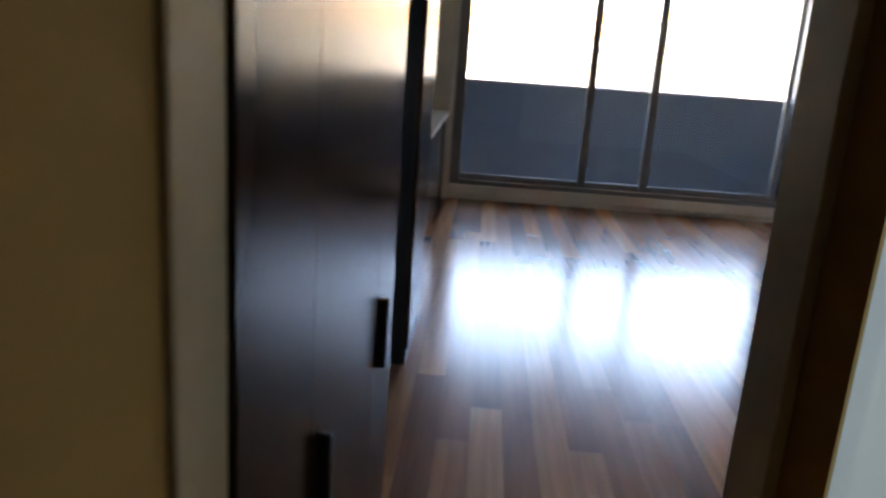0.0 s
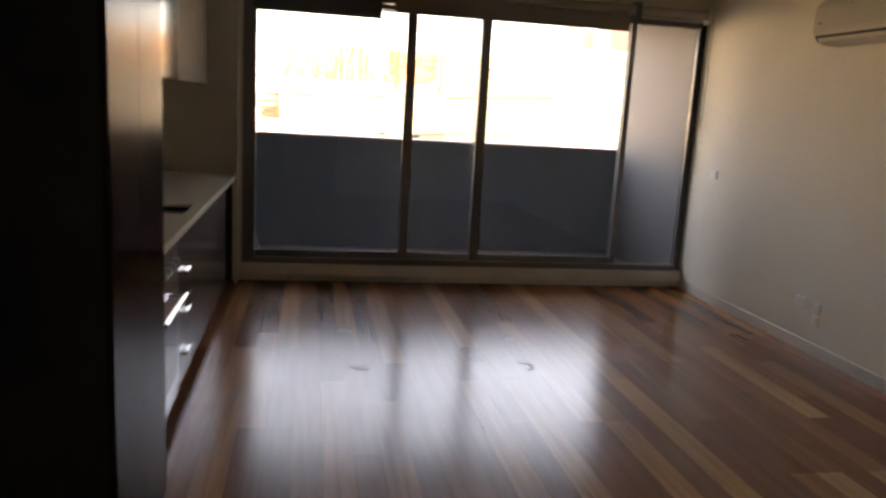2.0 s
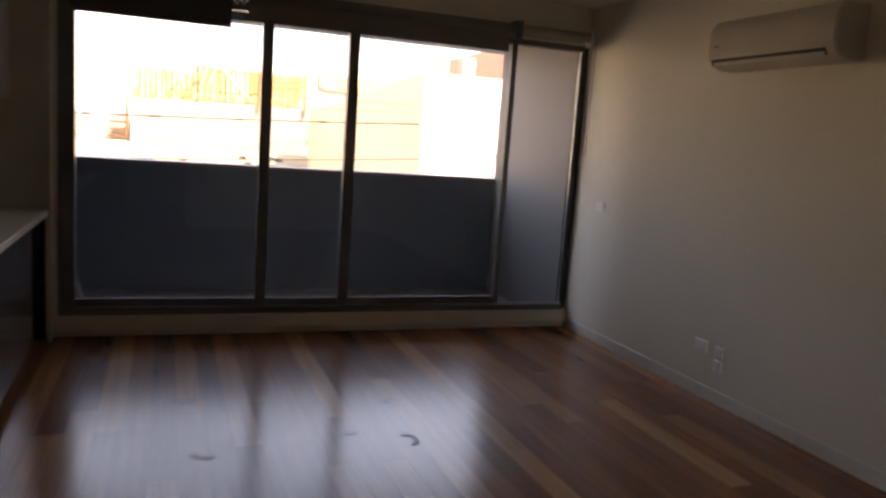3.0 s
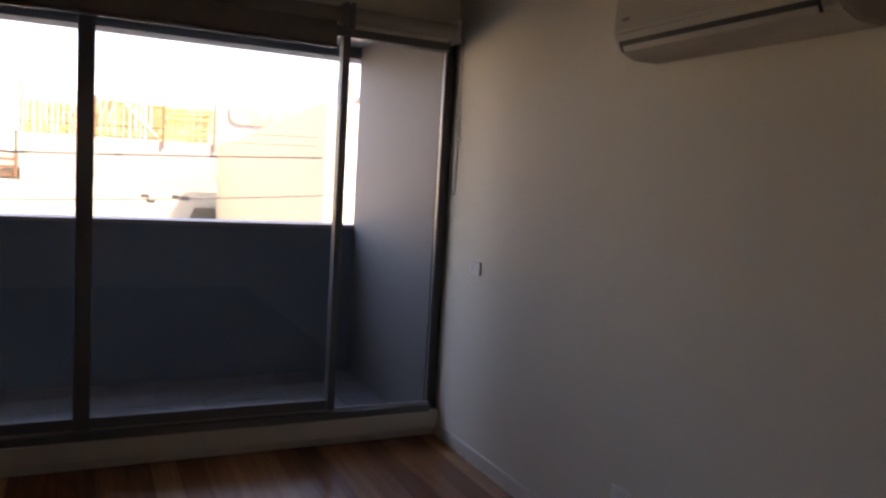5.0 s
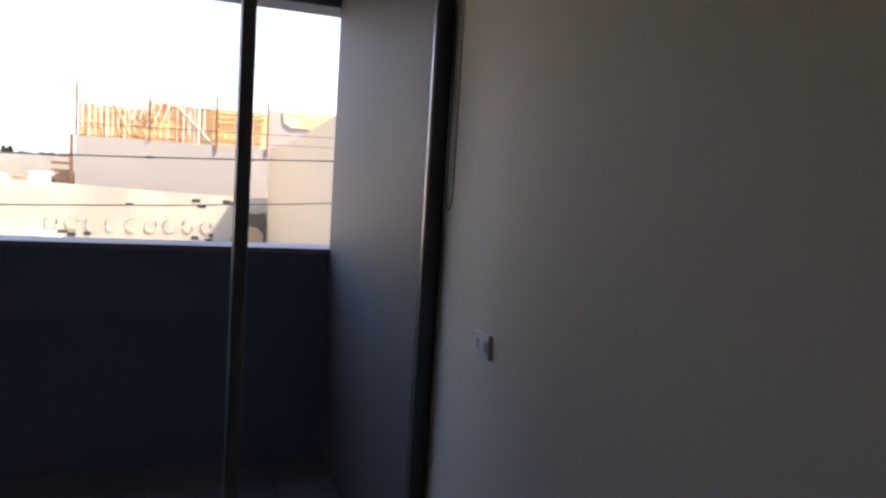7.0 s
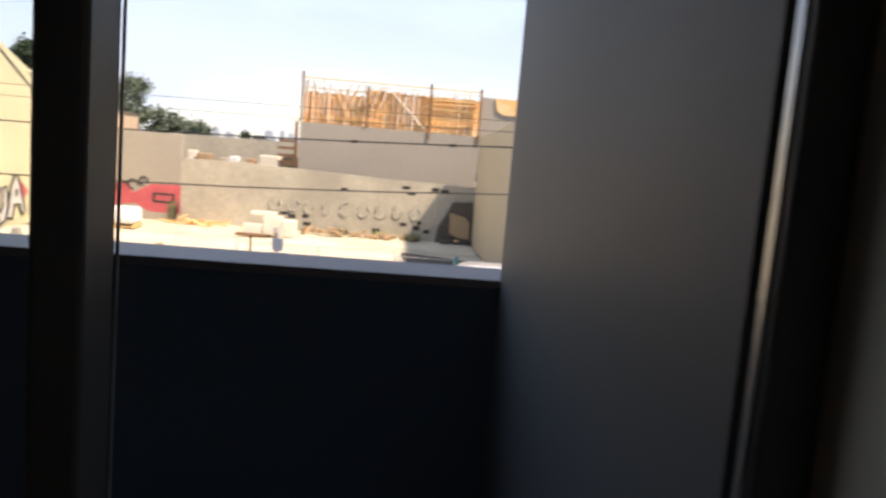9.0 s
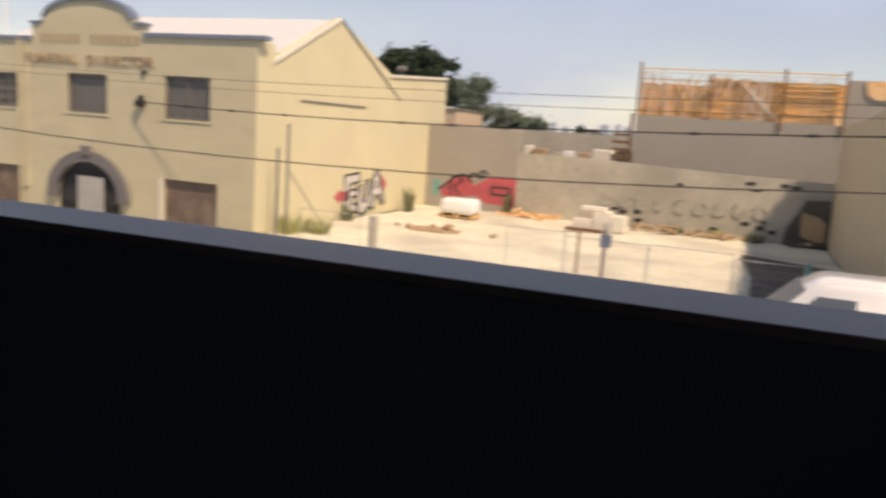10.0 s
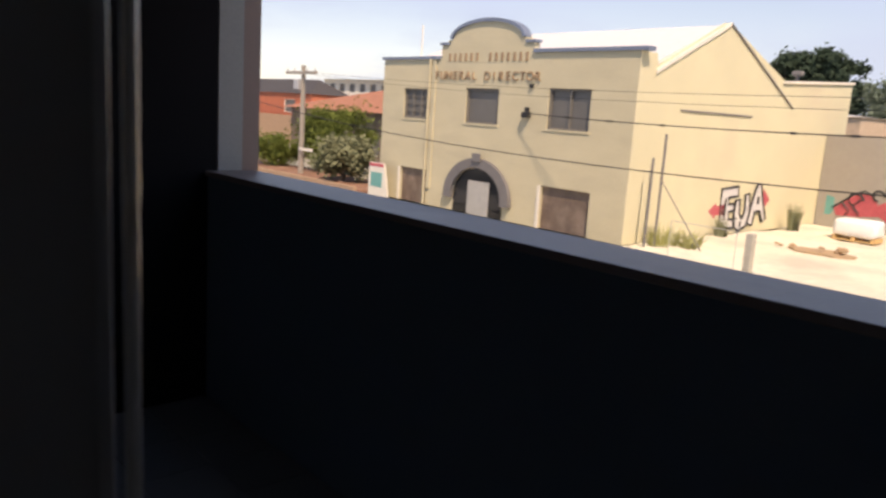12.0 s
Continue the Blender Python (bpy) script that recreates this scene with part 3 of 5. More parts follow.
# ---- right wall fittings ----
def wall_ac():
    a = thing("air_conditioner", "white wall-mounted split air conditioner with its flap shut", "air conditioner", at=(0, -2.2, 2.2))
    pts = [(0, 2.36), (-0.17, 2.36), (-0.215, 2.31), (-0.222, 2.16), (-0.19, 2.1), (-0.12, 2.075), (0, 2.075)]
    bm = bmesh.new()
    y0, y1 = -2.74, -1.8
    lo, hi = [bm.verts.new((x, y0, z)) for x, z in pts], [bm.verts.new((x, y1, z)) for x, z in pts]
    bm.faces.new(lo)
    bm.faces.new(hi[::-1])
    for i in range(len(pts)):
        j = (i + 1) % len(pts)
        bm.faces.new((lo[i], hi[i], hi[j], lo[j]))
    bmesh.ops.recalc_face_normals(bm, faces=list(bm.faces))
    bmesh.ops.bevel(bm, geom=list(bm.edges), offset=0.008, segments=2, affect="EDGES")
    part("body", local(a, bm), AC_CASE, a)
    part("outlet_slot", local(a, prism([(-0.2085, 2.128), (-0.2145, 2.13), (-0.1955, 2.094), (-0.19, 2.096)], "y", y0 + 0.06, y1 - 0.03)), BLACK_IRON, a, "dark air outlet slot")
    part("flap", local(a, prism([(-0.2, 2.093), (-0.2085, 2.112), (-0.205, 2.113), (-0.196, 2.095)], "y", y0 + 0.068, y1 - 0.05)), AC_CASE, a)
    part("indicator", local(a, boxes((-0.2225, -0.2165, y1 - 0.09, y1 - 0.05, 2.2, 2.21))), PLASTIC_DARK, a)


def wall_plate(y, z, w, h, kind, label, switches=1):
    t = thing(kind, label, kind.replace("_", " "), at=(0, y, z))
    part("plate", boxes((-0.012, 0, -w / 2, w / 2, -h / 2, h / 2), bevel=0.003), PLASTIC, t)
    for k in range(switches):
        o = (k - (switches - 1) / 2) * w / max(switches, 1)
        part("rocker", boxes((-0.017, -0.0125, o - 0.011, o + 0.011, -0.018, 0.018), bevel=0.002), PLASTIC, t)
    return t


# ---- kitchen ----
BF = -4.055   # front of the base units


def tall_closet():
    c = thing("tall_closet", "tall dark laminate hall closet with closed flush doors", "closet", at=(-4.25, -6.3, 0))
    x0, x1 = KX + 0.004, -3.917
    part("body", local(c, boxes((x0, x1, -7.06, -5.582, 0.0, CEIL - 0.002))), LAMINATE_EDGE, c)
    for k, (a, b) in enumerate(((-7.06, -6.69), (-6.69, -5.95), (-5.95, -5.58))):
        d = part("door", local(c, boxes((x1, -3.897, a + 0.0015, b - 0.0015, 0.05, 2.64), bevel=0.0015, seg=1)), LAMINATE, c)
        if k:
            hy = a + 0.05
            part("handle", local(c, boxes((-3.8975, -3.872, hy - 0.011, hy + 0.011, 0.63, 0.83), bevel=0.004)), HANDLE_DARK, d, "dark bar handle")
    return c


def tall_pantry():
    c = thing("tall_pantry", "tall dark laminate pantry unit beside the fridge space", "cabinet", at=(-4.25, -4.0, 0))
    x0, x1 = KX + 0.004, -3.96
    part("body", local(c, boxes((x0, x1, -4.43, -3.722, 0.0, CEIL - 0.002))), LAMINATE_EDGE, c)
    for a, b in ((-4.43, -4.076), (-4.076, -3.722)):
        part("door", local(c, boxes((x1, -3.94, a + 0.001, b - 0.001, 0.08, 2.64), bevel=0.002, seg=1)), LAMINATE, c)
    part("overhead_panel", local(c, boxes((x0, -3.96, -5.58, -4.432, 1.95, CEIL - 0.002), bevel=0.002, seg=1)), LAMINATE_EDGE, c)
    part("plinth", local(c, boxes((x1, -3.95, -4.429, -3.723, 0.0, 0.078))), LAMINATE_EDGE, c)
    return c


def base_unit(y0, y1, fronts, name="base_cabinet", label="charcoal gloss base cabinet under the stone bench", handles=True):
    c = thing(name, label, "cabinet", "kitchen base units", at=(-4.36, (y0 + y1) / 2, 0))
    part("body", local(c, boxes((KX + 0.004, BF - 0.02, y0 + 0.001, y1 - 0.001, 0.1, 0.862))), LAMINATE_EDGE, c)
    part("plinth", local(c, boxes((BF - 0.085, BF - 0.07, y0 + 0.001, y1 - 0.001, 0.0, 0.1))), LAMINATE_EDGE, c)
    for (ya, yb, za, zb, drawer) in fronts:
        f = part("drawer_front" if drawer else "door", local(c, boxes((BF - 0.0195, BF, ya + 0.0015, yb - 0.0015, za + 0.0015, zb - 0.0015), bevel=0.0015, seg=1)), CAB_FRONT, c)
        if handles and drawer:
            ym, zh = (ya + yb) / 2, drawer
            part("handle", local(c, boxes((BF + 0.006, BF + 0.026, ym - 0.06, ym + 0.06, zh - 0.011, zh + 0.011), (BF, BF + 0.0055, ym - 0.03, ym + 0.03, zh - 0.007, zh + 0.007), bevel=0.002, seg=1)), CHROME, f, "short solid chrome bar handle")
    return c


def oven(y0=-3.43, y1=-2.81):
    o = thing("oven", "stainless under-bench oven with a long bar handle", "oven", at=(-4.36, (y0 + y1) / 2, 0.1))
    part("body", local(o, boxes((KX + 0.05, BF - 0.005, y0 + 0.003, y1 - 0.003, 0.1, 0.862))), PLASTIC_DARK, o)
    part("control_panel", local(o, boxes((BF - 0.005, BF + 0.012, y0 + 0.003, y1 - 0.003, 0.735, 0.858), bevel=0.003)), STEEL, o)
    d = part("door", local(o, boxes((BF - 0.005, BF + 0.014, y0 + 0.003, y1 - 0.003, 0.17, 0.73), bevel=0.004)), STEEL, o)
    part("door_glass", local(o, boxes((BF + 0.0145, BF + 0.017, y0 + 0.07, y1 - 0.07, 0.22, 0.54))), OVEN_GLASS, d, "dark oven door glass")
    bm = tube(bmesh.new(), (BF + 0.055, y0 + 0.05, 0.605), (BF + 0.055, y1 - 0.05, 0.605), 0.011, n=12)
    for y in (y0 + 0.09, y1 - 0.09):
        tube(bm, (BF + 0.012, y, 0.605), (BF + 0.055, y, 0.605), 0.007, n=8)
    part("handle", local(o, bm), CHROME, d, "long chrome bar handle", soft=False)
    part("lower_panel", local(o, boxes((BF - 0.005, BF + 0.008, y0 + 0.003, y1 - 0.003, 0.1, 0.166), bevel=0.003)), STEEL, o)
    for k in range(5):
        y = y0 + 0.1 + k * 0.1
        part("knob", local(o, tube(bmesh.new(), (BF + 0.012, y, 0.775), (BF + 0.038, y, 0.775), 0.02, 0.017, n=14)), PLASTIC_DARK, o)


def benchtop():
    t = thing("benchtop", "beige stone kitchen benchtop with an undermount sink", "benchtop", at=(-4.36, -2.05, 0.862))
    y0, y1, x0, x1 = -3.72, -0.034, KX + 0.004, -4.03
    sx0, sx1, sy0, sy1 = -4.5, -4.1, -2.3, -1.95
    bm = bmesh.new()
    rings = [[bm.verts.new((x, y, z)) for x, y in ((a, c), (b, c), (b, d), (a, d))] for z in (0.864, 0.9) for a, b, c, d in ((x0, x1, y0, y1), (sx0, sx1, sy0, sy1))]
    for k in range(4):
        m = (k + 1) % 4
        bm.faces.new((rings[0][k], rings[1][k], rings[1][m], rings[0][m]))
        bm.faces.new((rings[2][k], rings[2][m], rings[3][m], rings[3][k]))
        bm.faces.new((rings[0][k], rings[0][m], rings[2][m], rings[2][k]))
        bm.faces.new((rings[1][m], rings[1][k], rings[3][k], rings[3][m]))
    bmesh.ops.recalc_face_normals(bm, faces=list(bm.faces))
    rim = [e for e in bm.edges if all(v in rings[2] for v in e.verts) or all(v in rings[3] for v in e.verts)]
    bmesh.ops.bevel(bm, geom=rim, offset=0.003, segments=2, affect="EDGES")
    part("slab", local(t, bm), STONE_TOP, t)
    part("sink_bowl", local(t, boxes((sx0, sx0 + 0.004, sy0, sy1, 0.7, 0.885), (sx1 - 0.004, sx1, sy0, sy1, 0.7, 0.885), (sx0 + 0.004, sx1 - 0.004, sy0, sy0 + 0.004, 0.7, 0.885), (sx0 + 0.004, sx1 - 0.004, sy1 - 0.004, sy1, 0.7, 0.885), (sx0, sx1, sy0, sy1, 0.695, 0.6995))), BLACK_IRON, t, "dark undermount sink bowl")


def tap():
    t = thing("kitchen_tap", "tall chrome kitchen tap with a sloping spout", "tap", at=(-4.56, -1.72, 0.9))
    part("base", tube(bmesh.new(), (0, 0, 0), (0, 0, 0.05), 0.024, 0.02, n=16), CHROME, t, soft=False)
    pts = [(0, 0, 0.05), (0, 0, 0.36), (0.012, 0, 0.41), (0.04, 0, 0.445), (0.075, 0, 0.45), (0.105, 0, 0.43), (0.13, 0, 0.395), (0.245, 0, 0.215)]
    part("spout", sweep(pts, 0.012, 12), CHROME, t, soft=True)
    part("lever", sweep([(0, 0.02, 0.05), (0, 0.05, 0.07), (0.01, 0.11, 0.1)], 0.007, 8), CHROME, t, soft=True)


def cooktop():
    c = thing("gas_cooktop", "steel gas cooktop with black iron trivets", "cooktop", at=(-4.36, -3.12, 0.9))
    part("tray", boxes((-0.25, 0.25, -0.29, 0.29, 0.0, 0.012), bevel=0.004), STEEL, c)
    for x in (-0.12, 0.12):
        for y in (-0.14, 0.14):
            part("burner", tube(bmesh.new(), (x, y, 0.012), (x, y, 0.03), 0.045, 0.04, n=16), BLACK_IRON, c)
            part("trivet", boxes((x - 0.1, x + 0.1, y - 0.006, y + 0.006, 0.034, 0.046), (x - 0.006, x + 0.006, y - 0.1, y + 0.1, 0.034, 0.046), (x - 0.1, x - 0.09, y - 0.006, y + 0.006, 0.012, 0.04), (x + 0.09, x + 0.1, y - 0.006, y + 0.006, 0.012, 0.04)), BLACK_IRON, c)
    for k in range(4):
        part("knob", tube(bmesh.new(), (0.215, -0.12 + k * 0.08, 0.012), (0.215, -0.12 + k * 0.08, 0.035), 0.018, 0.015, n=12), CHROME, c)


def wall_cabinets():
    for y0, y1, m, lb in ((-1.52, -0.19, GLOSS_WHITE, "gloss white wall cabinet above the sink"), (-2.6, -1.524, MIRROR_DOOR, "polished wall cabinet door above the cooktop"), (-3.72, -2.604, GLOSS_WHITE, "gloss white wall cabinet above the bench")):
        c = thing("wall_cabinet", lb, "cabinet", "kitchen wall cabinets", at=(-4.45, (y0 + y1) / 2, 1.64))
        part("body", local(c, boxes((KX + 0.004, -4.262, y0 + 0.001, y1 - 0.001, 1.615, CEIL - 0.002))), GLOSS_WHITE, c)
        part("door", local(c, boxes((-4.26, -4.242, y0 + 0.001, y1 - 0.001, 1.605, 2.6), bevel=0.002, seg=1)), m, c)


def splashback():
    tagged(part("splashback", boxes((KX + 0.0005, KX + 0.0035, -3.72, -0.034, 0.902, 1.614)), SPLASH), "dark back-painted glass splashback behind the bench", "splashback", kind="structure")


def condenser():
    c = thing("condenser_unit", "grey-white outdoor air conditioner unit with a slatted grille on a stand", "air conditioner", at=(-3.97, 0.47, 0))
    part("body", boxes((-0.1, 0.0, -0.31, 0.27, 0.42, 0.99), bevel=0.012), UNIT_GREY, c)
    part("grille_back", boxes((0.0005, 0.003, -0.27, 0.2, 0.47, 0.94)), BLACK_IRON, c, "dark opening behind the grille")
    for k in range(8):
        z = 0.5 + k * 0.055
        part("slat", boxes((0.003, 0.012, -0.275, 0.205, z, z + 0.016), bevel=0.003), UNIT_GREY, c)
    for k in range(6):
        y = -0.23 + k * 0.077
        part("grille_bar", boxes((0.012, 0.016, y, y + 0.016, 0.47, 0.94)), UNIT_GREY, c)
    part("pipe", sweep([(-0.05, -0.29, 0.5), (0.03, -0.33, 0.47), (0.07, -0.3, 0.36), (0.1, -0.2, 0.2), (0.1, -0.12, 0.06), (0.06, -0.05, 0.03), (-0.1, 0.0, 0.03)], 0.022, 8), UNIT_GREY, c, "insulated refrigerant pipe", soft=True)
    for y in (-0.27, 0.2):
        part("stand_leg", boxes((-0.09, -0.05, y, y + 0.04, 0.0, 0.42), (-0.05, -0.012, y, y + 0.04, 0.36, 0.42)), BLACK_IRON, c)


tall_closet()
tall_pantry()
benchtop()
base_unit(-3.72, -3.43, [(-3.72, -3.43, 0.1, 0.862, False)])
oven()
base_unit(-2.806, -2.3, [(-2.806, -2.3, 0.5, 0.862, 0.65), (-2.806, -2.3, 0.3, 0.5, 0.44), (-2.806, -2.3, 0.1, 0.3, 0.23)], "drawer_unit", "charcoal gloss drawer unit with three chrome handles")
base_unit(-2.296, -1.1, [(-2.296, -1.7, 0.1, 0.862, False), (-1.7, -1.1, 0.1, 0.862, False)])
base_unit(-1.096, -0.62, [(-1.096, -0.62, 0.1, 0.862, False)])
tagged(part("end_panel", boxes((KX + 0.004, BF - 0.005, -0.06, -0.034, 0.0, 0.862)), LAMINATE_EDGE), "dark laminate end panel at the dishwasher space", "panel")
tap()
cooktop()
wall_cabinets()
splashback()
windows()
roller_blind(-3.93, -2.87, 2.21)
roller_blind(-2.8, -0.74, 2.27, ends=(PLASTIC, FRAME_GREY), cloth=BLIND_MID, label="taupe roller blind, rolled almost fully up")
roller_blind(-0.68, -0.06, 2.385, ends=(FRAME_GREY, PLASTIC), bar=TRIM_WHITE, cloth=BLIND_PALE, label="pale beige roller blind, rolled fully up")
blind_chain()
wall_ac()
wall_plate(-0.43, 1.1, 0.115, 0.075, "light_switch", "small white light switch plate on the plain wall", 2)
wall_plate(-1.8, 0.335, 0.115, 0.07, "power_point", "white double power point low on the wall", 2)
wall_plate(-1.97, 0.33, 0.075, 0.07, "aerial_socket", "white aerial socket plate low on the wall", 1)
wall_plate(-1.97, 0.24, 0.075, 0.07, "data_socket", "white data socket plate low on the wall", 1)
condenser()


def scuff_mark(x, y, r, a0, a1, w):
    """A thin curved dirt mark on the varnish."""
    outer = arc2(x, y, r + w, a0, a1)
    inner = arc2(x, y, r - w, a1, a0)
    tagged(part("scuff_mark", prism(outer + inner, "z", 0.0003, 0.0008), SCUFF), "small dull dirt mark on the varnished floor", "scuff mark", "marks on the floor")


def arc2(x, y, r, a0, a1, n=8):
    return [(x + r * math.cos(a0 + (a1 - a0) * k / n), y + 1.3 * r * math.sin(a0 + (a1 - a0) * k / n)) for k in range(n + 1)]


for m in ((-3.19, -1.52, 0.05, 0.2, 2.4, 0.014), (-3.11, -2.15, 0.06, 3.4, 5.4, 0.016), (-2.12, -2.19, 0.05, -1.5, 1.9, 0.013), (-2.06, -1.66, 0.03, 0.5, 3.0, 0.012), (-2.38, -2.15, 0.07, 1.2, 2.2, 0.01)):
    scuff_mark(*m)

# ---- outside: ground, street and lot ----
GZ = -3.05
struct("ground", boxes((-900, 900, 1.9, 1500, GZ - 0.6, GZ - 0.12)), GROUND, "flat suburban ground reaching the horizon", "ground")
struct("pavement", boxes((-300, 200, 1.9, 5.7, GZ - 0.2, GZ)), PATH_CON, "pale concrete footpath below the balcony", "pavement")
OWN_SIDE = set(scene.collection.objects)
struct("road", boxes((-300, 200, 6.6, 17.0, GZ - 0.2, GZ - 0.1)), ASPHALT, "dark asphalt street below the balcony", "road")
struct("pavement_far", boxes((-300, 200, 17.1, 21.4, GZ - 0.2, GZ)), PATH_CON, "pale concrete footpath across the street", "pavement")
struct("kerb", boxes((-300, 200, 16.9, 17.08, GZ - 0.2, GZ + 0.01), bevel=0.02), PATH_CON, "concrete kerb along the street", "kerb")


def lot_ground():
    """Uneven bare gravel, low humps near the back wall."""
    bm = bmesh.new()
    nx, ny = 60, 50
    x0, x1, y0, y1 = -17.3, 3.75, 21.5, 40.4
    g = [[bm.verts.new((x0 + (x1 - x0) * i / nx, y0 + (y1 - y0) * j / ny, GZ + 0.02 + 0.13 * noise.noise((i * 0.12, j * 0.12, 0)) + 0.05 * noise.noise((i * 0.5, j * 0.5, 3)))) for j in range(ny + 1)] for i in range(nx + 1)]
    for i in range(nx):
        for j in range(ny):
            bm.faces.new((g[i][j], g[i + 1][j], g[i + 1][j + 1], g[i][j + 1]))
    struct("lot_ground", bm, LOT, "bare pale gravel of a vacant building lot", "ground")


lot_ground()


def arc(cx, cz, rx, rz, a0, a1, n):
    return [(cx + rx * math.cos(radians(a0 + (a1 - a0) * k / n)), cz + rz * math.sin(radians(a0 + (a1 - a0) * k / n))) for k in range(n + 1)]


def cut_wall(x0, x1, z0, z1, y0, y1, holes):
    """A wall in the x-z plane with rectangular openings through it."""
    xs = sorted({x0, x1, *[h[0] for h in holes], *[h[1] for h in holes]})
    bm = bmesh.new()
    for a, b in zip(xs, xs[1:]):
        cuts = sorted((h[2], h[3]) for h in holes if h[0] <= a and h[1] >= b)
        z = z0
        for c, d in cuts:
            if c > z:
                box(bm, a, b, y0, y1, z, c)
            z = d
        if z < z1:
            box(bm, a, b, y0, y1, z, z1)
    bmesh.ops.remove_doubles(bm, verts=list(bm.verts), dist=0.0005)
    return bm


# ---- cream masonry building ----
FX, FY, FXL = -17.38, 23.75, -33.2


def cream_building():
    h = thing("funeral_parlour", "cream painted two-storey funeral parlour with an arched entrance", "building", at=(FX, FY, GZ))
    L = lambda bm: local(h, bm)
    holes = [(-31.4, -29.5, 1.12, 2.58), (-26.75, -24.6, 1.1, 2.68), (-21.7, -19.5, 1.1, 2.76), (-21.7, -19.1, GZ, -1.25), (-31.4, -29.3, GZ, -1.36), (-27.1, -23.95, GZ, -2.3)]
    part("front_wall", L(cut_wall(FXL, FX, GZ, 3.9, FY, FY + 0.35, holes)), PAINT_CREAM, h)
    part("pilaster", L(boxes((-29.2, -28.95, FY - 0.07, FY - 0.002, -2.2, 4.02))), PAINT_CREAM, h)
    raised = [(-28.65, 3.9), (-28.65, 4.62), (-28.2, 4.62), (-28.2, 4.85)] + arc(-25.65, 4.85, 2.25, 0.78, 180, 0, 18) + [(-23.1, 4.85), (-23.1, 4.62), (-22.7, 4.62), (-22.7, 3.9)]
    part("raised_parapet", L(prism(raised, "y", FY, FY + 0.3)), PAINT_CREAM, h)
    outer = arc(-25.65, 4.88, 2.4, 0.86, 180, 0, 18)
    inner = arc(-25.65, 4.86, 2.25, 0.72, 0, 180, 18)
    part("curved_coping", L(prism(outer + inner, "y", FY - 0.09, FY + 0.34)), COPING, h, "blue-grey curved coping")
    for a, b in ((-28.75, -28.1), (-23.2, -22.6)):
        part("coping", L(boxes((a, b, FY - 0.07, FY + 0.32, 4.62, 4.74))), COPING, h)
    part("parapet", L(boxes((FXL, -28.66, FY, FY + 0.3, 3.9, 3.98))), PAINT_CREAM, h)
    part("parapet", L(boxes((-22.69, FX, FY, FY + 0.3, 3.9, 4.2))), PAINT_CREAM, h)
    part("coping", L(boxes((FXL - 0.1, -28.66, FY - 0.1, FY + 0.36, 3.98, 4.12))), COPING, h)
    part("coping", L(boxes((-22.69, FX + 0.35, FY - 0.1, FY + 0.36, 4.2, 4.35))), COPING, h)
    for (x0, x1, z0, z1), n in zip(holes[:3], (3, 1, 2)):
        w = part("window", L(boxes((x0, x1, FY + 0.18, FY + 0.22, z0, z1))), WIN_DARK, h)
        bars = [(x0, x0 + 0.09, FY + 0.08, FY + 0.178, z0, z1), (x1 - 0.09, x1, FY + 0.08, FY + 0.178, z0, z1), (x0 + 0.09, x1 - 0.09, FY + 0.08, FY + 0.178, z1 - 0.09, z1), (x0 + 0.09, x1 - 0.09, FY + 0.08, FY + 0.178, z0, z0 + 0.09)]
        for k in range(1, n):
            x = x0 + (x1 - x0) * k / n
            bars.append((x - 0.05, x + 0.05, FY + 0.09, FY + 0.178, z0 + 0.09, z1 - 0.09))
        if n == 3:
            for k in range(1, 4):
                z = z0 + (z1 - z0) * k / 4
                bars.append((x0 + 0.09, x1 - 0.09, FY + 0.12, FY + 0.17, z - 0.03, z + 0.03))
        part("window_frame", L(boxes(*bars)), WIN_FRAME, w)
        part("sill", L(boxes((x0 - 0.12, x1 + 0.12, FY - 0.04, FY + 0.2, z0 - 0.08, z0 - 0.002))), PAINT_CREAM, w)
    ring = [(-27.75, -2.45), (-27.75, -2.3)] + arc(-25.55, -2.3, 2.2, 1.85, 180, 0, 22)[1:] + [(-23.35, -2.45), (-23.88, -2.45), (-23.88, -2.3)] + arc(-25.55, -2.3, 1.67, 1.42, 0, 180, 22)[1:] + [(-27.22, -2.45)]
    part("arch_moulding", L(prism(ring, "y", FY - 0.2, FY - 0.003)), ARCH_GREY, h, "dark grey moulded entrance arch")
    part("keystone", L(boxes((-25.8, -25.25, FY - 0.28, FY - 0.201, -0.62, -0.22), bevel=0.03)), ARCH_GREY, h)
    # no real depth here: a thin dark sheet paints the arch's inner shade
    part("entrance_shade", L(prism([(-27.2, GZ), (-27.2, -2.3)] + arc(-25.55, -2.3, 1.65, 1.4, 180, 0, 22)[1:] + [(-23.9, GZ)], "y", FY - 0.0029, FY - 0.0009)), RECESS_DARK, h, "flat dark sheet for the shade inside the arched entrance")
    part("entrance_door", L(boxes((-26.15, -24.75, FY - 0.06, FY - 0.02, GZ, -1.5))), DOOR_PALE, h, "pale grey entrance door")
    for x0, x1, z1, nm in ((-21.7, -19.1, -1.25, "shutter"), (-31.4, -29.3, -1.36, "shutter")):
        s = part(nm, L(boxes((x0, x1, FY + 0.15, FY + 0.2, GZ, z1))), SHUTTER, h, "weathered brown roller shutter")
        n = 9
        part("shutter_ribs", L(boxes(*[(x0, x1, FY + 0.143, FY + 0.149, GZ + 0.1 + k * 0.19, GZ + 0.2 + k * 0.19) for k in range(n)])), SHUTTER, s)
        part("jamb", L(boxes((x0 - 0.16, x0 - 0.002, FY - 0.05, FY - 0.002, GZ, z1))), FRONT_PALE, s)
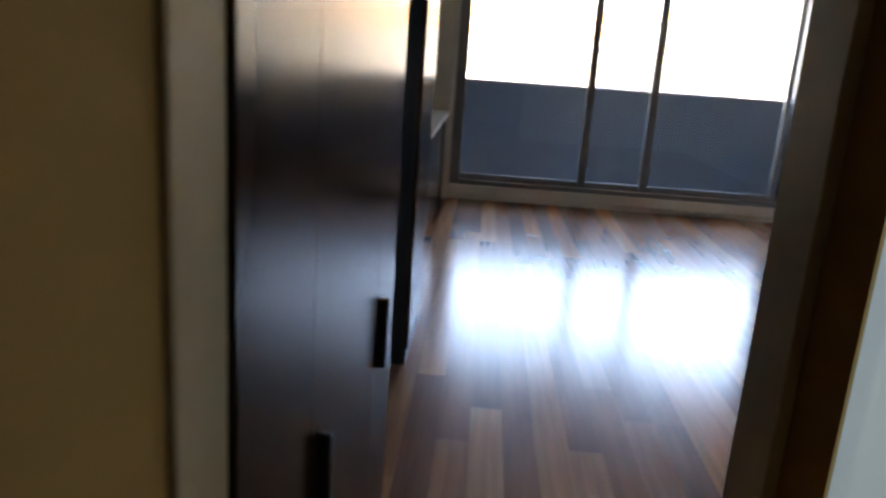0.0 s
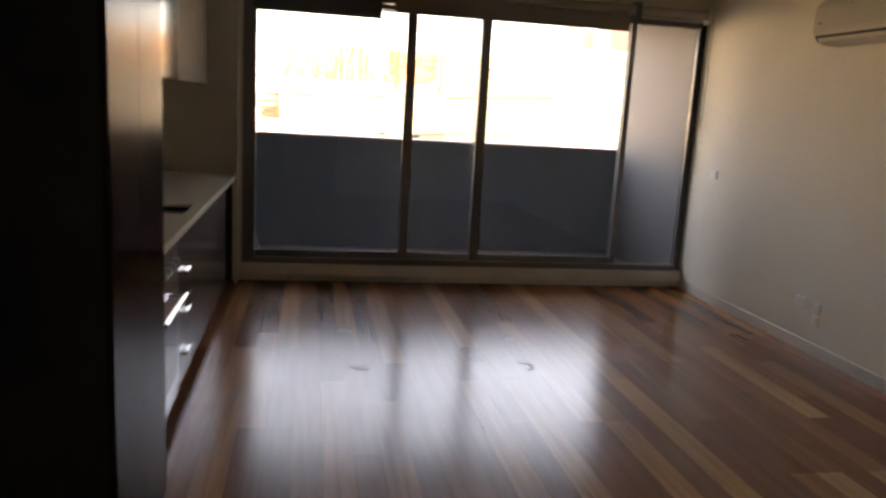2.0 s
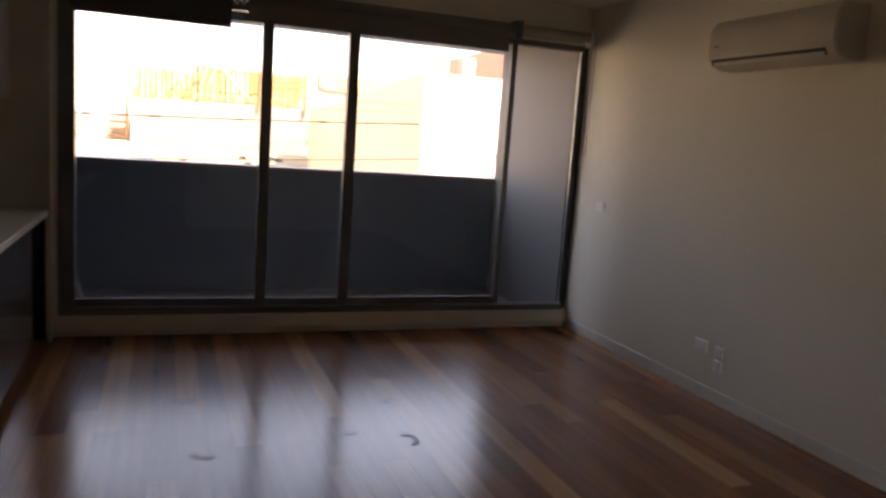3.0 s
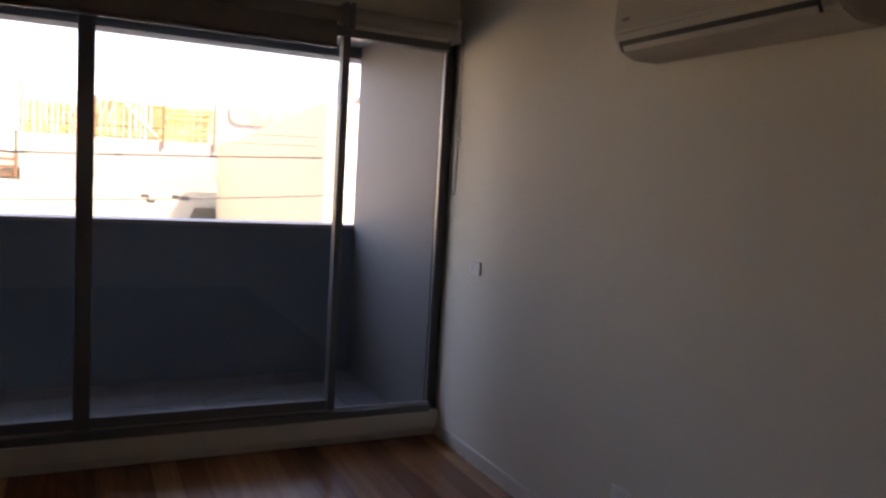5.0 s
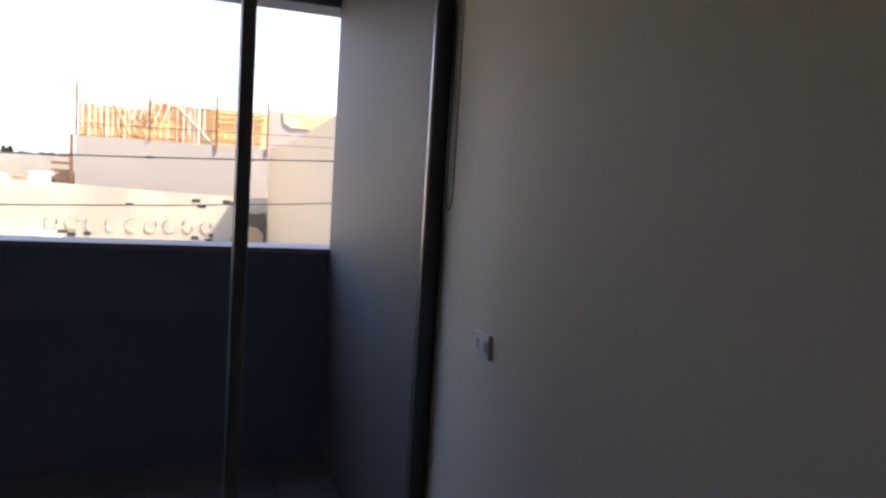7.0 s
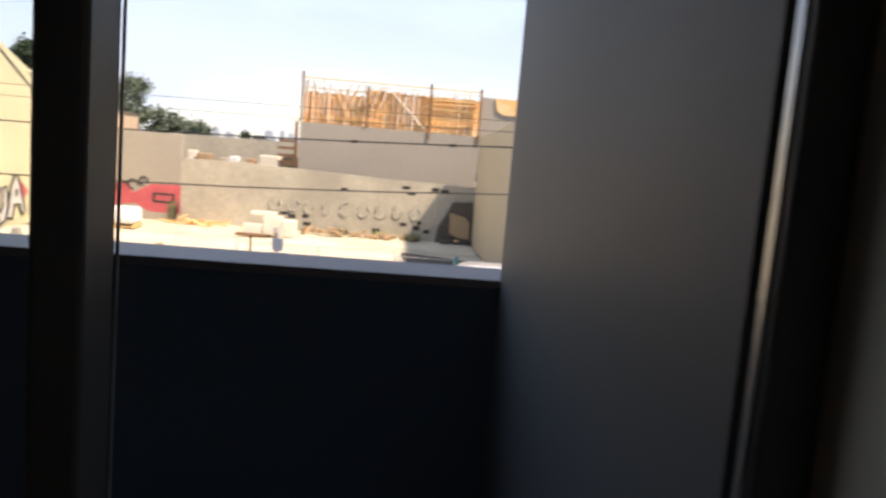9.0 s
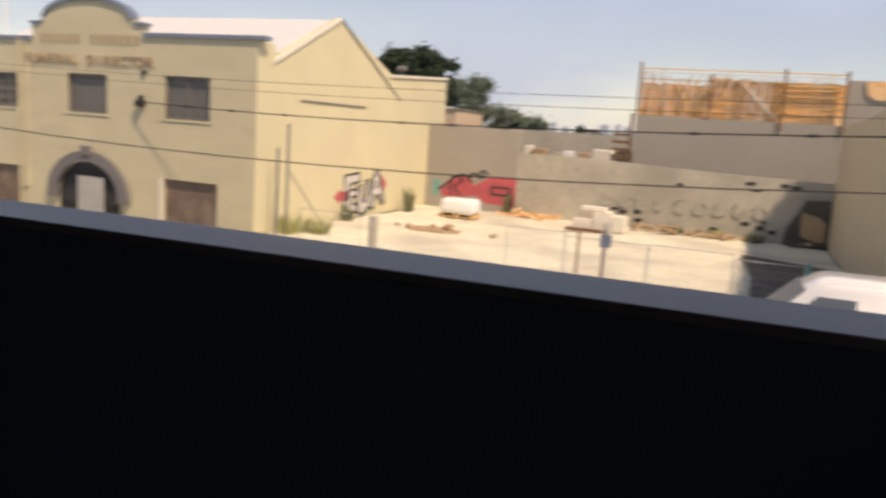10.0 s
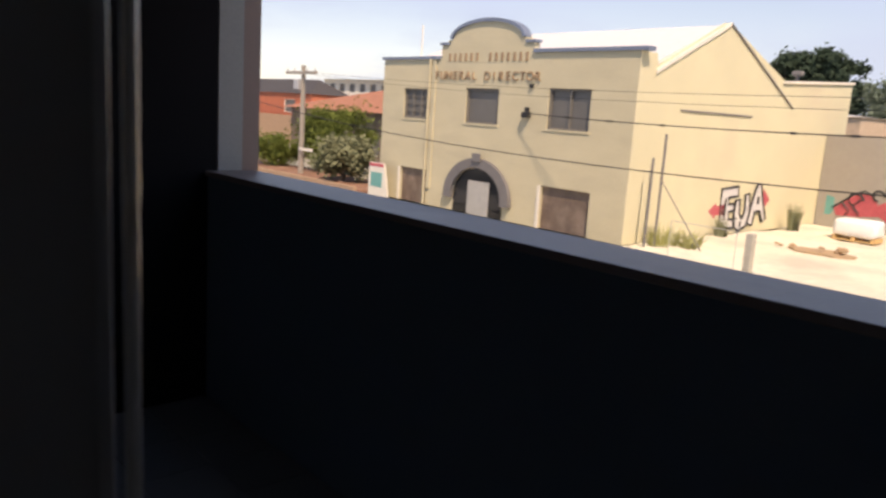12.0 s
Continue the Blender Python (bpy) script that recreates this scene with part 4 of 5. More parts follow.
    # side wall with its gable
    prof = [(FY + 0.001, GZ), (FY + 0.001, 4.2), (24.75, 4.2), (24.9, 3.62), (29.65, 5.88), (35.2, 3.9), (42.7, 4.38), (42.7, GZ)]
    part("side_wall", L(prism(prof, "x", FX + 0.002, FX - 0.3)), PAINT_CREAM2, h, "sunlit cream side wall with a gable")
    part("gable_coping", L(prism([(24.75, 3.62), (29.65, 5.9), (29.65, 5.74), (24.75, 3.46)], "x", FX + 0.003, FX + 0.08)), FRONT_PALE, h)
    part("gable_flashing", L(prism([(29.66, 5.9), (36.2, 2.75), (36.2, 2.7), (29.66, 5.84)], "x", FX + 0.003, FX + 0.07)), ARCH_GREY, h, "thin dark roof edge flashing")
    part("rear_coping", L(prism([(34.9, 3.93), (42.75, 4.42), (42.75, 4.3), (34.9, 3.81)], "x", FX + 0.003, FX + 0.1)), FRONT_PALE, h)
    part("vent_slot", L(boxes((FX + 0.0025, FX + 0.05, 26.7, 32.4, 2.15, 2.22))), ARCH_GREY, h, "long dark vent slot")
    part("roof", L(prism([(24.2, 3.5), (29.65, 5.8), (36.0, 3.0), (36.0, 2.9), (29.65, 5.68), (24.2, 3.38)], "x", FX - 0.302, FXL + 0.1)), ROOF_IRON, h, "pale corrugated iron roof")
    part("rear_roof", L(boxes((FXL, FX - 0.302, 36.1, 42.6, 3.3, 3.5))), ROOF_IRON, h)
    part("west_wall", L(boxes((FXL, FXL + 0.3, FY + 0.352, 42.7, GZ, 3.37))), PAINT_CREAM, h)
    part("rear_wall", L(boxes((FXL + 0.3, FX - 0.302, 42.4, 42.7, GZ, 3.29))), PAINT_CREAM, h)
    part("roof_vent", L(tube(bmesh.new(), (-18.0, 37.6, 3.5), (-18.0, 37.6, 4.35), 0.09, n=10)), ARCH_GREY, h)
    part("vent_cowl", L(boxes((-18.25, -17.75, 37.4, 37.8, 4.35, 4.6), bevel=0.08)), ARCH_GREY, h)
    part("downpipe", L(tube(bmesh.new(), (-29.35, FY - 0.1, GZ), (-29.35, FY - 0.1, 4.0), 0.06)), PAINT_CREAM, h)
    part("antenna_mast", L(tube(bmesh.new(), (-33.0, 26, 3.4), (-33.0, 26, 6.0), 0.04, n=6)), FRONT_PALE, h)
    part("cable_bracket", L(boxes((-22.95, -22.6, FY - 0.25, FY - 0.002, 1.5, 1.75), (-22.9, -22.7, FY - 0.12, FY - 0.002, 1.75, 1.95), bevel=0.02)), BLACK_IRON, h, "dark cable bracket on the front")
    part("insulator_box", L(boxes((-22.75, -22.55, FY - 0.1, FY - 0.002, 2.75, 2.92), bevel=0.02)), BLACK_IRON, h)
    # lettering in two rows
    sx = -28.1
    for k, gap in ((6, 0.5), (7, 0)):
        for i in range(k):
            part("letter_bar", L(boxes((sx, sx + 0.15, FY - 0.04, FY - 0.003, 3.86, 4.24), bevel=0.02)), LETTERS, h)
            sx += 0.37
        sx += gap
    words, pitch = "FUNERAL DIRECTOR", 6.75 / 15.6
    for k, ch in enumerate(words):
        if ch == " ":
            continue
        cu = bpy.data.curves.new("sign_text", "FONT")
        cu.body, cu.size, cu.extrude, cu.align_x = ch, 0.56, 0.025, "CENTER"
        src = new("sign_letter_source", cu)
        me = bpy.data.meshes.new_from_object(src.evaluated_get(bpy.context.evaluated_depsgraph_get()))
        bpy.data.objects.remove(src)
        me.materials.clear()
        me.materials.append(LETTERS)
        ob = new("sign_letter", me)
        ob.parent = h
        ob.matrix_basis = Matrix.Translation(Vector((-25.62 + (k - 7.5) * pitch, FY - 0.034, 3.04)) - h.location) @ Euler((radians(90), 0, 0)).to_matrix().to_4x4()


cream_building()


def graffiti():
    g = thing("graffiti", "white and black spray-painted graffiti with red points", "graffiti", at=(FX, 32.4, GZ))
    L = lambda bm: local(g, bm)
    x0 = FX + 0.003
    for pts in ([(29.75, -1.95), (30.3, -1.6), (30.4, -1.75), (31.2, -1.7), (31.2, -2.2), (30.4, -2.15), (30.3, -2.3)], [(33.6, -1.35), (34.5, -1.3), (34.5, -1.05), (35.2, -1.6), (34.6, -2.1), (34.55, -1.85), (33.6, -1.8)]):
        part("red_point", L(prism(pts, "x", x0, x0 + 0.004)), PAINT_RED, g, "red painted point")
    shapes = {
        "letter_one": [(30.75, -2.75), (30.65, -1.0), (32.1, -0.9), (32.15, -1.35), (31.35, -1.4), (31.4, -1.7), (32.0, -1.68), (32.0, -2.0), (31.45, -2.05), (31.5, -2.4), (32.2, -2.35), (32.1, -2.8)],
        "letter_two": [(31.9, -2.1), (32.0, -2.75), (32.5, -2.95), (33.1, -2.75), (33.3, -2.1), (33.1, -1.25), (32.75, -1.3), (32.85, -2.1), (32.65, -2.4), (32.4, -2.15), (32.3, -1.5), (31.95, -1.55)],
        "letter_three": [(33.15, -2.6), (33.45, -1.4), (33.75, -0.8), (34.05, -0.85), (34.45, -1.7), (34.85, -2.5), (34.5, -2.6), (34.25, -2.1), (33.75, -2.1), (33.6, -2.75)],
    }
    for k, (nm, pts) in enumerate(shapes.items()):
        part("outline", L(sweep([(x0 + 0.01 + k * 0.03, *p) for p in pts + [pts[0]]], 0.06, 4)), PAINT_BLACK, g)
        part("fill", L(prism(pts, "x", x0 + 0.002 + k * 0.03, x0 + 0.004 + k * 0.03)), PAINT_WHITE, g)
    for y0, y1, z0, z1 in ((33.85, 34.1, -1.75, -1.4), (31.0, 31.12, -2.4, -1.4), (32.5, 32.62, -2.8, -2.5)):
        part("shading_stroke", L(boxes((x0 + 0.066, x0 + 0.068, y0, y1, z0, z1))), PAINT_BLACK, g)


graffiti()


# ---- walls at the back of the lot ----
def lot_walls():
    a = struct("lot_wall_tall", boxes((-17.36, -12.0, 40.41, 40.75, GZ - 0.1, 1.62), bevel=0.02), CONCRETE_LIGHT, "tall grey block wall at the back of the lot", "wall")
    b = struct("lot_wall", prism([(-11.99, GZ - 0.1), (-11.99, 0.38), (-9.0, 0.42), (-5.5, 0.3), (-1.0, 0.14), (4.2, 0.08), (4.2, GZ - 0.1)], "y", 40.42, 40.8), CONCRETE, "long weathered concrete retaining wall with patchy stains", "wall")
    rng = random.Random(3)
    for k in range(16):
        x, z = rng.uniform(-8, 3), rng.choice((-0.5, -0.35, -2.5, -2.3, -2.6)) + rng.uniform(-0.15, 0.15)
        part("hole", boxes((x, x + rng.uniform(0.2, 0.45), 40.405, 40.42, z, z + rng.uniform(0.14, 0.26))), PAINT_BLACK, b, "dark patch in the concrete")
    for k in range(9):
        x, w = -7.2 + k * 0.95, rng.uniform(0.35, 0.6)
        z, bow = -1.6 + rng.uniform(-0.1, 0.1), rng.uniform(0.6, 2.4)
        part("faded_stroke", sweep([(x + w * 0.5 + w * 0.55 * math.cos(0.5 + bow + i * 0.6), 40.418, z + 0.38 * math.sin(0.5 + bow + i * 0.6)) for i in range(8)], 0.07, 5), FADED, b, "faded grey painted stroke")
        part("faded_stroke", boxes((x + w * 0.1, x + w * 0.1 + 0.13, 40.412, 40.419, z - 0.36, z + 0.34)), FADED, b, "faded grey painted stroke")
    m = thing("mural", "red spray-painted mural with black lettering shapes", "graffiti", at=(-14, 40.4, GZ))
    L = lambda bm: local(m, bm)
    part("red_field", L(prism([(-16.5, -2.05), (-16.1, -1.75), (-15.6, -1.3), (-15.1, -1.12), (-14.6, -1.3), (-14.4, -1.65), (-14.0, -1.4), (-13.5, -1.12), (-11.95, -1.08), (-11.93, -2.62), (-13.6, -2.6), (-14.3, -2.2), (-15.4, -2.35), (-16.3, -2.4)], "y", 40.403, 40.409)), PAINT_RED, m, "red painted field")
    part("letter_shape", L(boxes((-13.4, -12.25, 40.398, 40.402, -2.1, -1.98), (-13.4, -13.26, 40.398, 40.402, -1.979, -1.56), (-13.25, -12.25, 40.398, 40.402, -1.68, -1.56), (-12.39, -12.25, 40.398, 40.402, -1.979, -1.681))), PAINT_BLACK, m)
    for cx, cz, r in ((-14.45, -1.2, 0.32), (-13.9, -0.98, 0.26), (-15.5, -1.5, 0.4)):
        part("black_scrawl", L(sweep([(cx + r * math.cos(a * 0.6) * (1 - 0.04 * a), 40.4, cz + r * 0.8 * math.sin(a * 0.6)) for a in range(9)], 0.055, 5)), PAINT_BLACK, m)
    for k in range(2):
        x0 = -15.9 + k * 0.5
        part("black_scrawl", L(sweep([(x0 + 0.16 * math.sin(i * 1.1 + k), 40.4, -2.3 + 0.14 * i) for i in range(7)], 0.045, 5)), PAINT_BLACK, m)
    part("green_field", L(prism([(-16.9, -2.4), (-16.9, -1.4), (-16.5, -1.5), (-16.45, -2.1), (-16.6, -2.4)], "y", 40.403, 40.409)), SIGN_TEAL, m, "green painted field")
    part("black_edge", L(sweep([(-16.55, 40.4, -2.0), (-16.1, 40.4, -1.65), (-15.6, 40.4, -1.22), (-15.1, 40.4, -1.02), (-14.6, 40.4, -1.25)], 0.05, 5)), PAINT_BLACK, m)



lot_walls()


def block_building():
    h = thing("block_building", "grey block building topped with an orange timber-formwork frame", "building", at=(-1, 44, GZ))
    L = lambda bm: local(h, bm)
    part("wall", L(boxes((-6.3, 4.15, 44, 60, GZ, 2.95))), CONCRETE_LIGHT, h)
    rng = random.Random(5)
    n = 26
    for k in range(n):
        x = -6.2 + 10.3 * k / n
        top = (5.15 if k > 8 else 4.75) - 0.1 * k / n + rng.uniform(-0.05, 0.04)
        part("board", L(boxes((x, x + 10.3 / n * rng.uniform(0.93, 1.0), 44.25 + rng.uniform(0, 0.06), 44.36, 2.951, top))), ORANGE, h)
    for k in range(5):
        z = 3.25 + k * 0.56
        part("rail", L(boxes((-6.25, 4.12 if k > 2 else 1.1, 44.14, 44.2, z, z + 0.05))), TIMBER_RAW, h)
    for k in range(34):
        x = -6.1 + k * 0.295 + rng.uniform(-0.1, 0.1)
        part("stud", L(boxes((x, x + rng.uniform(0.035, 0.07), 44.206, 44.246, 2.96, 5.4 + rng.uniform(-0.9, 0.2)))), TIMBER_RAW, h)
    for k in range(16):
        x = -6.0 + k * 0.3 + rng.uniform(-0.08, 0.08) + (2.0 if k > 9 else 0)
        part("stud", L(boxes((x, x + rng.uniform(0.06, 0.13), 44.1, 44.138, 2.96 + (0.0 if k % 3 else 0.5), 5.35 + rng.uniform(-0.5, 0.1)))), PINK_PLY, h)
    for k in range(6):
        x = -3.9 + k * 0.42
        part("brace", L(tube(bmesh.new(), (x, 44.07, 4.1), (x + 0.42, 44.07, 5.35), 0.05, n=5)), PINK_PLY, h)
    for z in (3.7, 4.3, 4.85):
        part("ledger", L(boxes((1.25, 3.95, 44.06, 44.12, z, z + 0.09))), TIMBER_RAW, h)
    for xa, za, xb, zb in ((-1.2, 5.2, 0.9, 3.1), (-3.9, 3.1, -3.1, 5.0), (-3.0, 3.2, -2.2, 5.1), (-4.4, 4.9, -3.5, 3.2), (1.3, 3.3, 3.8, 3.5), (1.3, 4.6, 3.8, 4.7)):
        part("brace", L(tube(bmesh.new(), (xa, 44.08, za), (xb, 44.08, zb), 0.045, n=5)), FRONT_PALE if xa == -1.2 else TIMBER_RAW, h)
    part("top_rail", L(boxes((-6.3, 4.1, 44.0, 44.05, 5.52, 5.57), (-6.3, 4.1, 44.0, 44.05, 5.3, 5.34))), FRONT_PALE, h)
    for x, top in ((-6.28, 5.85), (1.15, 5.75), (4.08, 5.72), (-2.5, 5.3)):
        part("post", L(boxes((x - 0.06, x + 0.06, 43.9, 44.0 - 0.002, 2.5 if x > 0 else 2.95, top))), RUST, h)
    part("side_board", L(prism([(5.0, 5.25), (5.1, 4.6), (5.5, 4.35), (9.5, 4.3), (9.5, 5.35)], "y", 44.3, 44.4)), ORANGE, h)
    part("side_block", L(boxes((4.2, 9.5, 44.41, 44.8, 1.0, 5.3))), CONCRETE_LIGHT, h)
    part("ladder_rack", L(boxes(*[(-7.5, -6.45, 44.05, 44.35, 0.45 + k * 0.42, 0.6 + k * 0.42) for k in range(4)], (-6.6, -6.42, 44.0, 44.1, 0.4, 3.0))), RUST, h, "dark stacked steel rack")


block_building()


def right_building():
    h = thing("corner_building", "beige rendered building with a curved parapet and pale front", "building", at=(3.8, 17, GZ))
    L = lambda bm: local(h, bm)
    X = 3.8
    top = [(17.0, 3.62), (19.0, 3.6), (22.0, 3.5), (25, 3.35), (29, 3.1), (34, 2.9), (39.8, 2.82)]
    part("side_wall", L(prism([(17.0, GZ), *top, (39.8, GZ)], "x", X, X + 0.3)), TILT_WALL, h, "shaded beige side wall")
    part("front_wall", L(cut_wall(X + 0.301, 22, GZ, 3.62, 17.0, 17.3, [(6.6, 7.6, 0.6, 2.0), (9.4, 10.6, 0.6, 2.0)])), FRONT_PALE, h, "sunlit pale front wall")
    for x0, x1 in ((6.6, 7.6), (9.4, 10.6)):
        w = part("window", L(boxes((x0, x1, 17.15, 17.18, 0.6, 2.0))), WIN_DARK, h)
        part("window_frame", L(boxes((x0, x0 + 0.07, 17.08, 17.149, 0.6, 2.0), (x1 - 0.07, x1, 17.08, 17.149, 0.6, 2.0), (x0 + 0.07, x1 - 0.07, 17.08, 17.149, 1.93, 2.0), (x0 + 0.07, x1 - 0.07, 17.08, 17.149, 0.6, 0.67))), WIN_FRAME, w)
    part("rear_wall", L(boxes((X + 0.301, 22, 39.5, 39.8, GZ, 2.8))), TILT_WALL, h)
    part("roof", L(boxes((X + 0.301, 22, 17.301, 39.499, 2.4, 2.6))), ROOF_IRON, h)
    for k, x in enumerate((4.3, 5.2)):
        part("vent_box", L(boxes((x, x + 0.45, 17.5, 17.9, 3.2, 4.35 - 0.1 * k), bevel=0.03)), CONCRETE_LIGHT, h)
    part("tiled_roof", L(prism([(7.4, 3.5), (9.0, 5.5), (16, 5.5), (18, 3.5)], "y", 20.5, 30)), ROOF_TILE, h, "red tiled roof")


right_building()


# ---- loose things on the lot ----
def tarp_stack():
    t = thing("covered_stack", "white tarpaulin-covered pallet stack on the gravel", "stack", at=(-13.6, 36.2, GZ + 0.06))
    bm = boxes((-0.95, 0.95, -0.6, 0.6, 0.2, 0.95), bevel=0.22, seg=3)
    for v in bm.verts:
        v.co += Vector((0.05, 0.05, 0.06)) * noise.noise(v.co * 2.3)
    part("tarpaulin", bm, TARP, t, soft=True)
    part("pallet", boxes((-0.9, 0.9, -0.55, 0.55, 0.0, 0.06), (-0.9, -0.75, -0.55, 0.55, 0.06, 0.2), (0.75, 0.9, -0.55, 0.55, 0.06, 0.2), (-0.08, 0.08, -0.55, 0.55, 0.06, 0.2)), TIMBER_RAW, t)


def debris(name, label, at, spread, count, sizes, material, seed):
    t = thing(name, label, "debris", at=at)
    rng = random.Random(seed)
    for k in range(count):
        bm = boxes((-sizes[0] * rng.uniform(0.4, 1), sizes[0] * rng.uniform(0.4, 1), -sizes[1], sizes[1], -sizes[2], sizes[2]), bevel=0.01, seg=1)
        bmesh.ops.rotate(bm, verts=list(bm.verts), cent=(0, 0, 0), matrix=Euler((rng.uniform(-0.3, 0.3), rng.uniform(-0.25, 0.25), rng.uniform(0, 3.1))).to_matrix())
        bmesh.ops.translate(bm, verts=list(bm.verts), vec=(rng.gauss(0, spread[0]), rng.gauss(0, spread[1]), 0.08 + 0.3 * rng.random() * math.exp(-k / 12)))
        part("piece", bm, material, t)


def concrete_blocks():
    t = thing("formwork_pile", "pale stacked formwork blocks with a bucket", "stack", at=(-6.6, 37.0, GZ + 0.08))
    for b in ((-1.2, -0.3, -0.5, 0.4, 0.0, 0.55), (-0.25, 0.6, -0.45, 0.45, 0.0, 0.95), (0.65, 1.3, -0.4, 0.5, 0.0, 0.8), (-0.9, 0.3, -0.3, 0.3, 0.96, 1.15)):
        part("block", boxes(b, bevel=0.03), FRONT_PALE, t)
    part("bucket", tube(bmesh.new(), (0.6, -1.0, 0.0), (0.6, -1.0, 0.5), 0.2, 0.24, n=14), GALV, t, "grey bucket")
    part("plank", boxes((-1.5, 0.2, -0.9, -0.6, 0.0, 0.1)), RUST, t)


def crown(t, centres, size, count, leaf, material, rng):
    k = rng.integers(0, len(centres), count)
    d = rng.normal(size=(count, 3))
    d /= np.linalg.norm(d, axis=1)[:, None]
    p = centres[k] + d * size * (0.25 + 0.5 * np.abs(rng.normal(size=count)))[:, None] * (1, 1, 0.8)
    p[:, 2] = np.maximum(p[:, 2], 0.03)
    u = rng.normal(size=(count, 3))
    u /= np.linalg.norm(u, axis=1)[:, None]
    v = np.cross(u, rng.normal(size=(count, 3)))
    v /= np.linalg.norm(v, axis=1)[:, None]
    s = leaf * (0.6 + 0.8 * rng.random(count))[:, None]
    quads = np.stack([p - u * s, p + v * s * 0.5, p + u * s, p - v * s * 0.5], 1).reshape(-1, 3)
    me = bpy.data.meshes.new("crown")
    me.from_pydata(quads.tolist(), [], [tuple(range(4 * i, 4 * i + 4)) for i in range(count)])
    me.materials.append(material)
    ob = new("crown", me)
    ob.parent = t


def tree(label, at, height, width, material, seed, count=5000, leaf=0.35, trunk=0.3, low=0.3, cat="tree"):
    t = thing("tree", label, cat, at=at)
    rng = np.random.default_rng(seed)
    bm = tube(bmesh.new(), (0, 0, 0), (0.1, 0, height * 0.55), trunk, trunk * 0.5, n=8)
    centres = []
    for k in range(30):
        a, z = rng.uniform(0, math.tau), rng.uniform(low, 0.95)
        r = width * math.sqrt(max(0.05, 1 - ((z - 0.6) / 0.5) ** 2)) * rng.uniform(0.25, 0.95)
        c = np.array((math.cos(a) * r, math.sin(a) * r, z * height))
        centres.append(c)
        if k < 9:
            tube(bm, (0.05, 0, height * rng.uniform(0.25, 0.5)), tuple(c), trunk * 0.3, trunk * 0.08, n=5)
    part("trunk", bm, BARK, t)
    crown(t, np.array(centres), width * 0.42, count, leaf, material, rng)


tarp_stack()
debris("timber_offcuts", "scattered yellow timber offcuts on the gravel", (-10.4, 39.2, GZ + 0.05), (0.9, 0.35), 26, (0.6, 0.05, 0.03), ORANGE, 2)
debris("rubble", "low row of tan rubble along the wall", (-2.2, 39.6, GZ + 0.05), (2.6, 0.3), 40, (0.22, 0.14, 0.08), PLY_TAN, 6)
debris("rubble", "scattered broken rubble on a brown soil patch", (-12.8, 30.6, GZ + 0.02), (0.8, 0.3), 9, (0.22, 0.1, 0.05), PLY_TAN, 9)
mound = [(-12.8 + 1.25 * math.cos(a * math.tau / 15) * (1 + 0.16 * math.sin(a * 2.7)), 30.6 + 0.75 * math.sin(a * math.tau / 15) * (1 + 0.2 * math.cos(a * 1.9))) for a in range(15)]
struct("soil_mound", prism(mound, "z", GZ - 0.1, GZ + 0.11), PLY_TAN, "brown damp soil patch on the gravel", "ground")
concrete_blocks()


def leaning_sheets():
    t = thing("leaning_sheets", "dark sheeting and tan ply leaning against the wall", "sheets", at=(3.0, 39.2, GZ + 0.02))
    pts = [(-1.15, 0.0), (-1.12, 0.5), (-1.0, 0.95), (-0.72, 1.4), (-0.5, 1.85), (-0.3, 2.2), (0.1, 2.3), (0.75, 2.28), (0.75, 0.0)]
    bm = prism(pts, "y", 0.5, 0.85)
    bmesh.ops.subdivide_edges(bm, edges=list(bm.edges), cuts=3, use_grid_fill=True)
    for v in bm.verts:
        v.co += 0.09 * noise.noise_vector(v.co * 2.1)
    part("dark_sheet", bm, DARK_BROWN, t, "dark crumpled sheeting")
    part("ply_sheet", prism([(-0.45, 0.55), (-0.5, 1.7), (0.3, 1.5), (0.62, 1.2), (0.62, 0.3), (0.1, 0.35)], "y", 0.36, 0.42), PLY_TAN, t, "tan plywood sheet")
    for k in range(5):
        x = -0.9 + k * 0.35
        part("bundle", tube(bmesh.new(), (x, 0.1 + 0.05 * k, 0.12), (x + 0.5, 0.2, 0.15 + 0.1 * (k % 2)), 0.12, n=8), DARK_BROWN, t)


leaning_sheets()


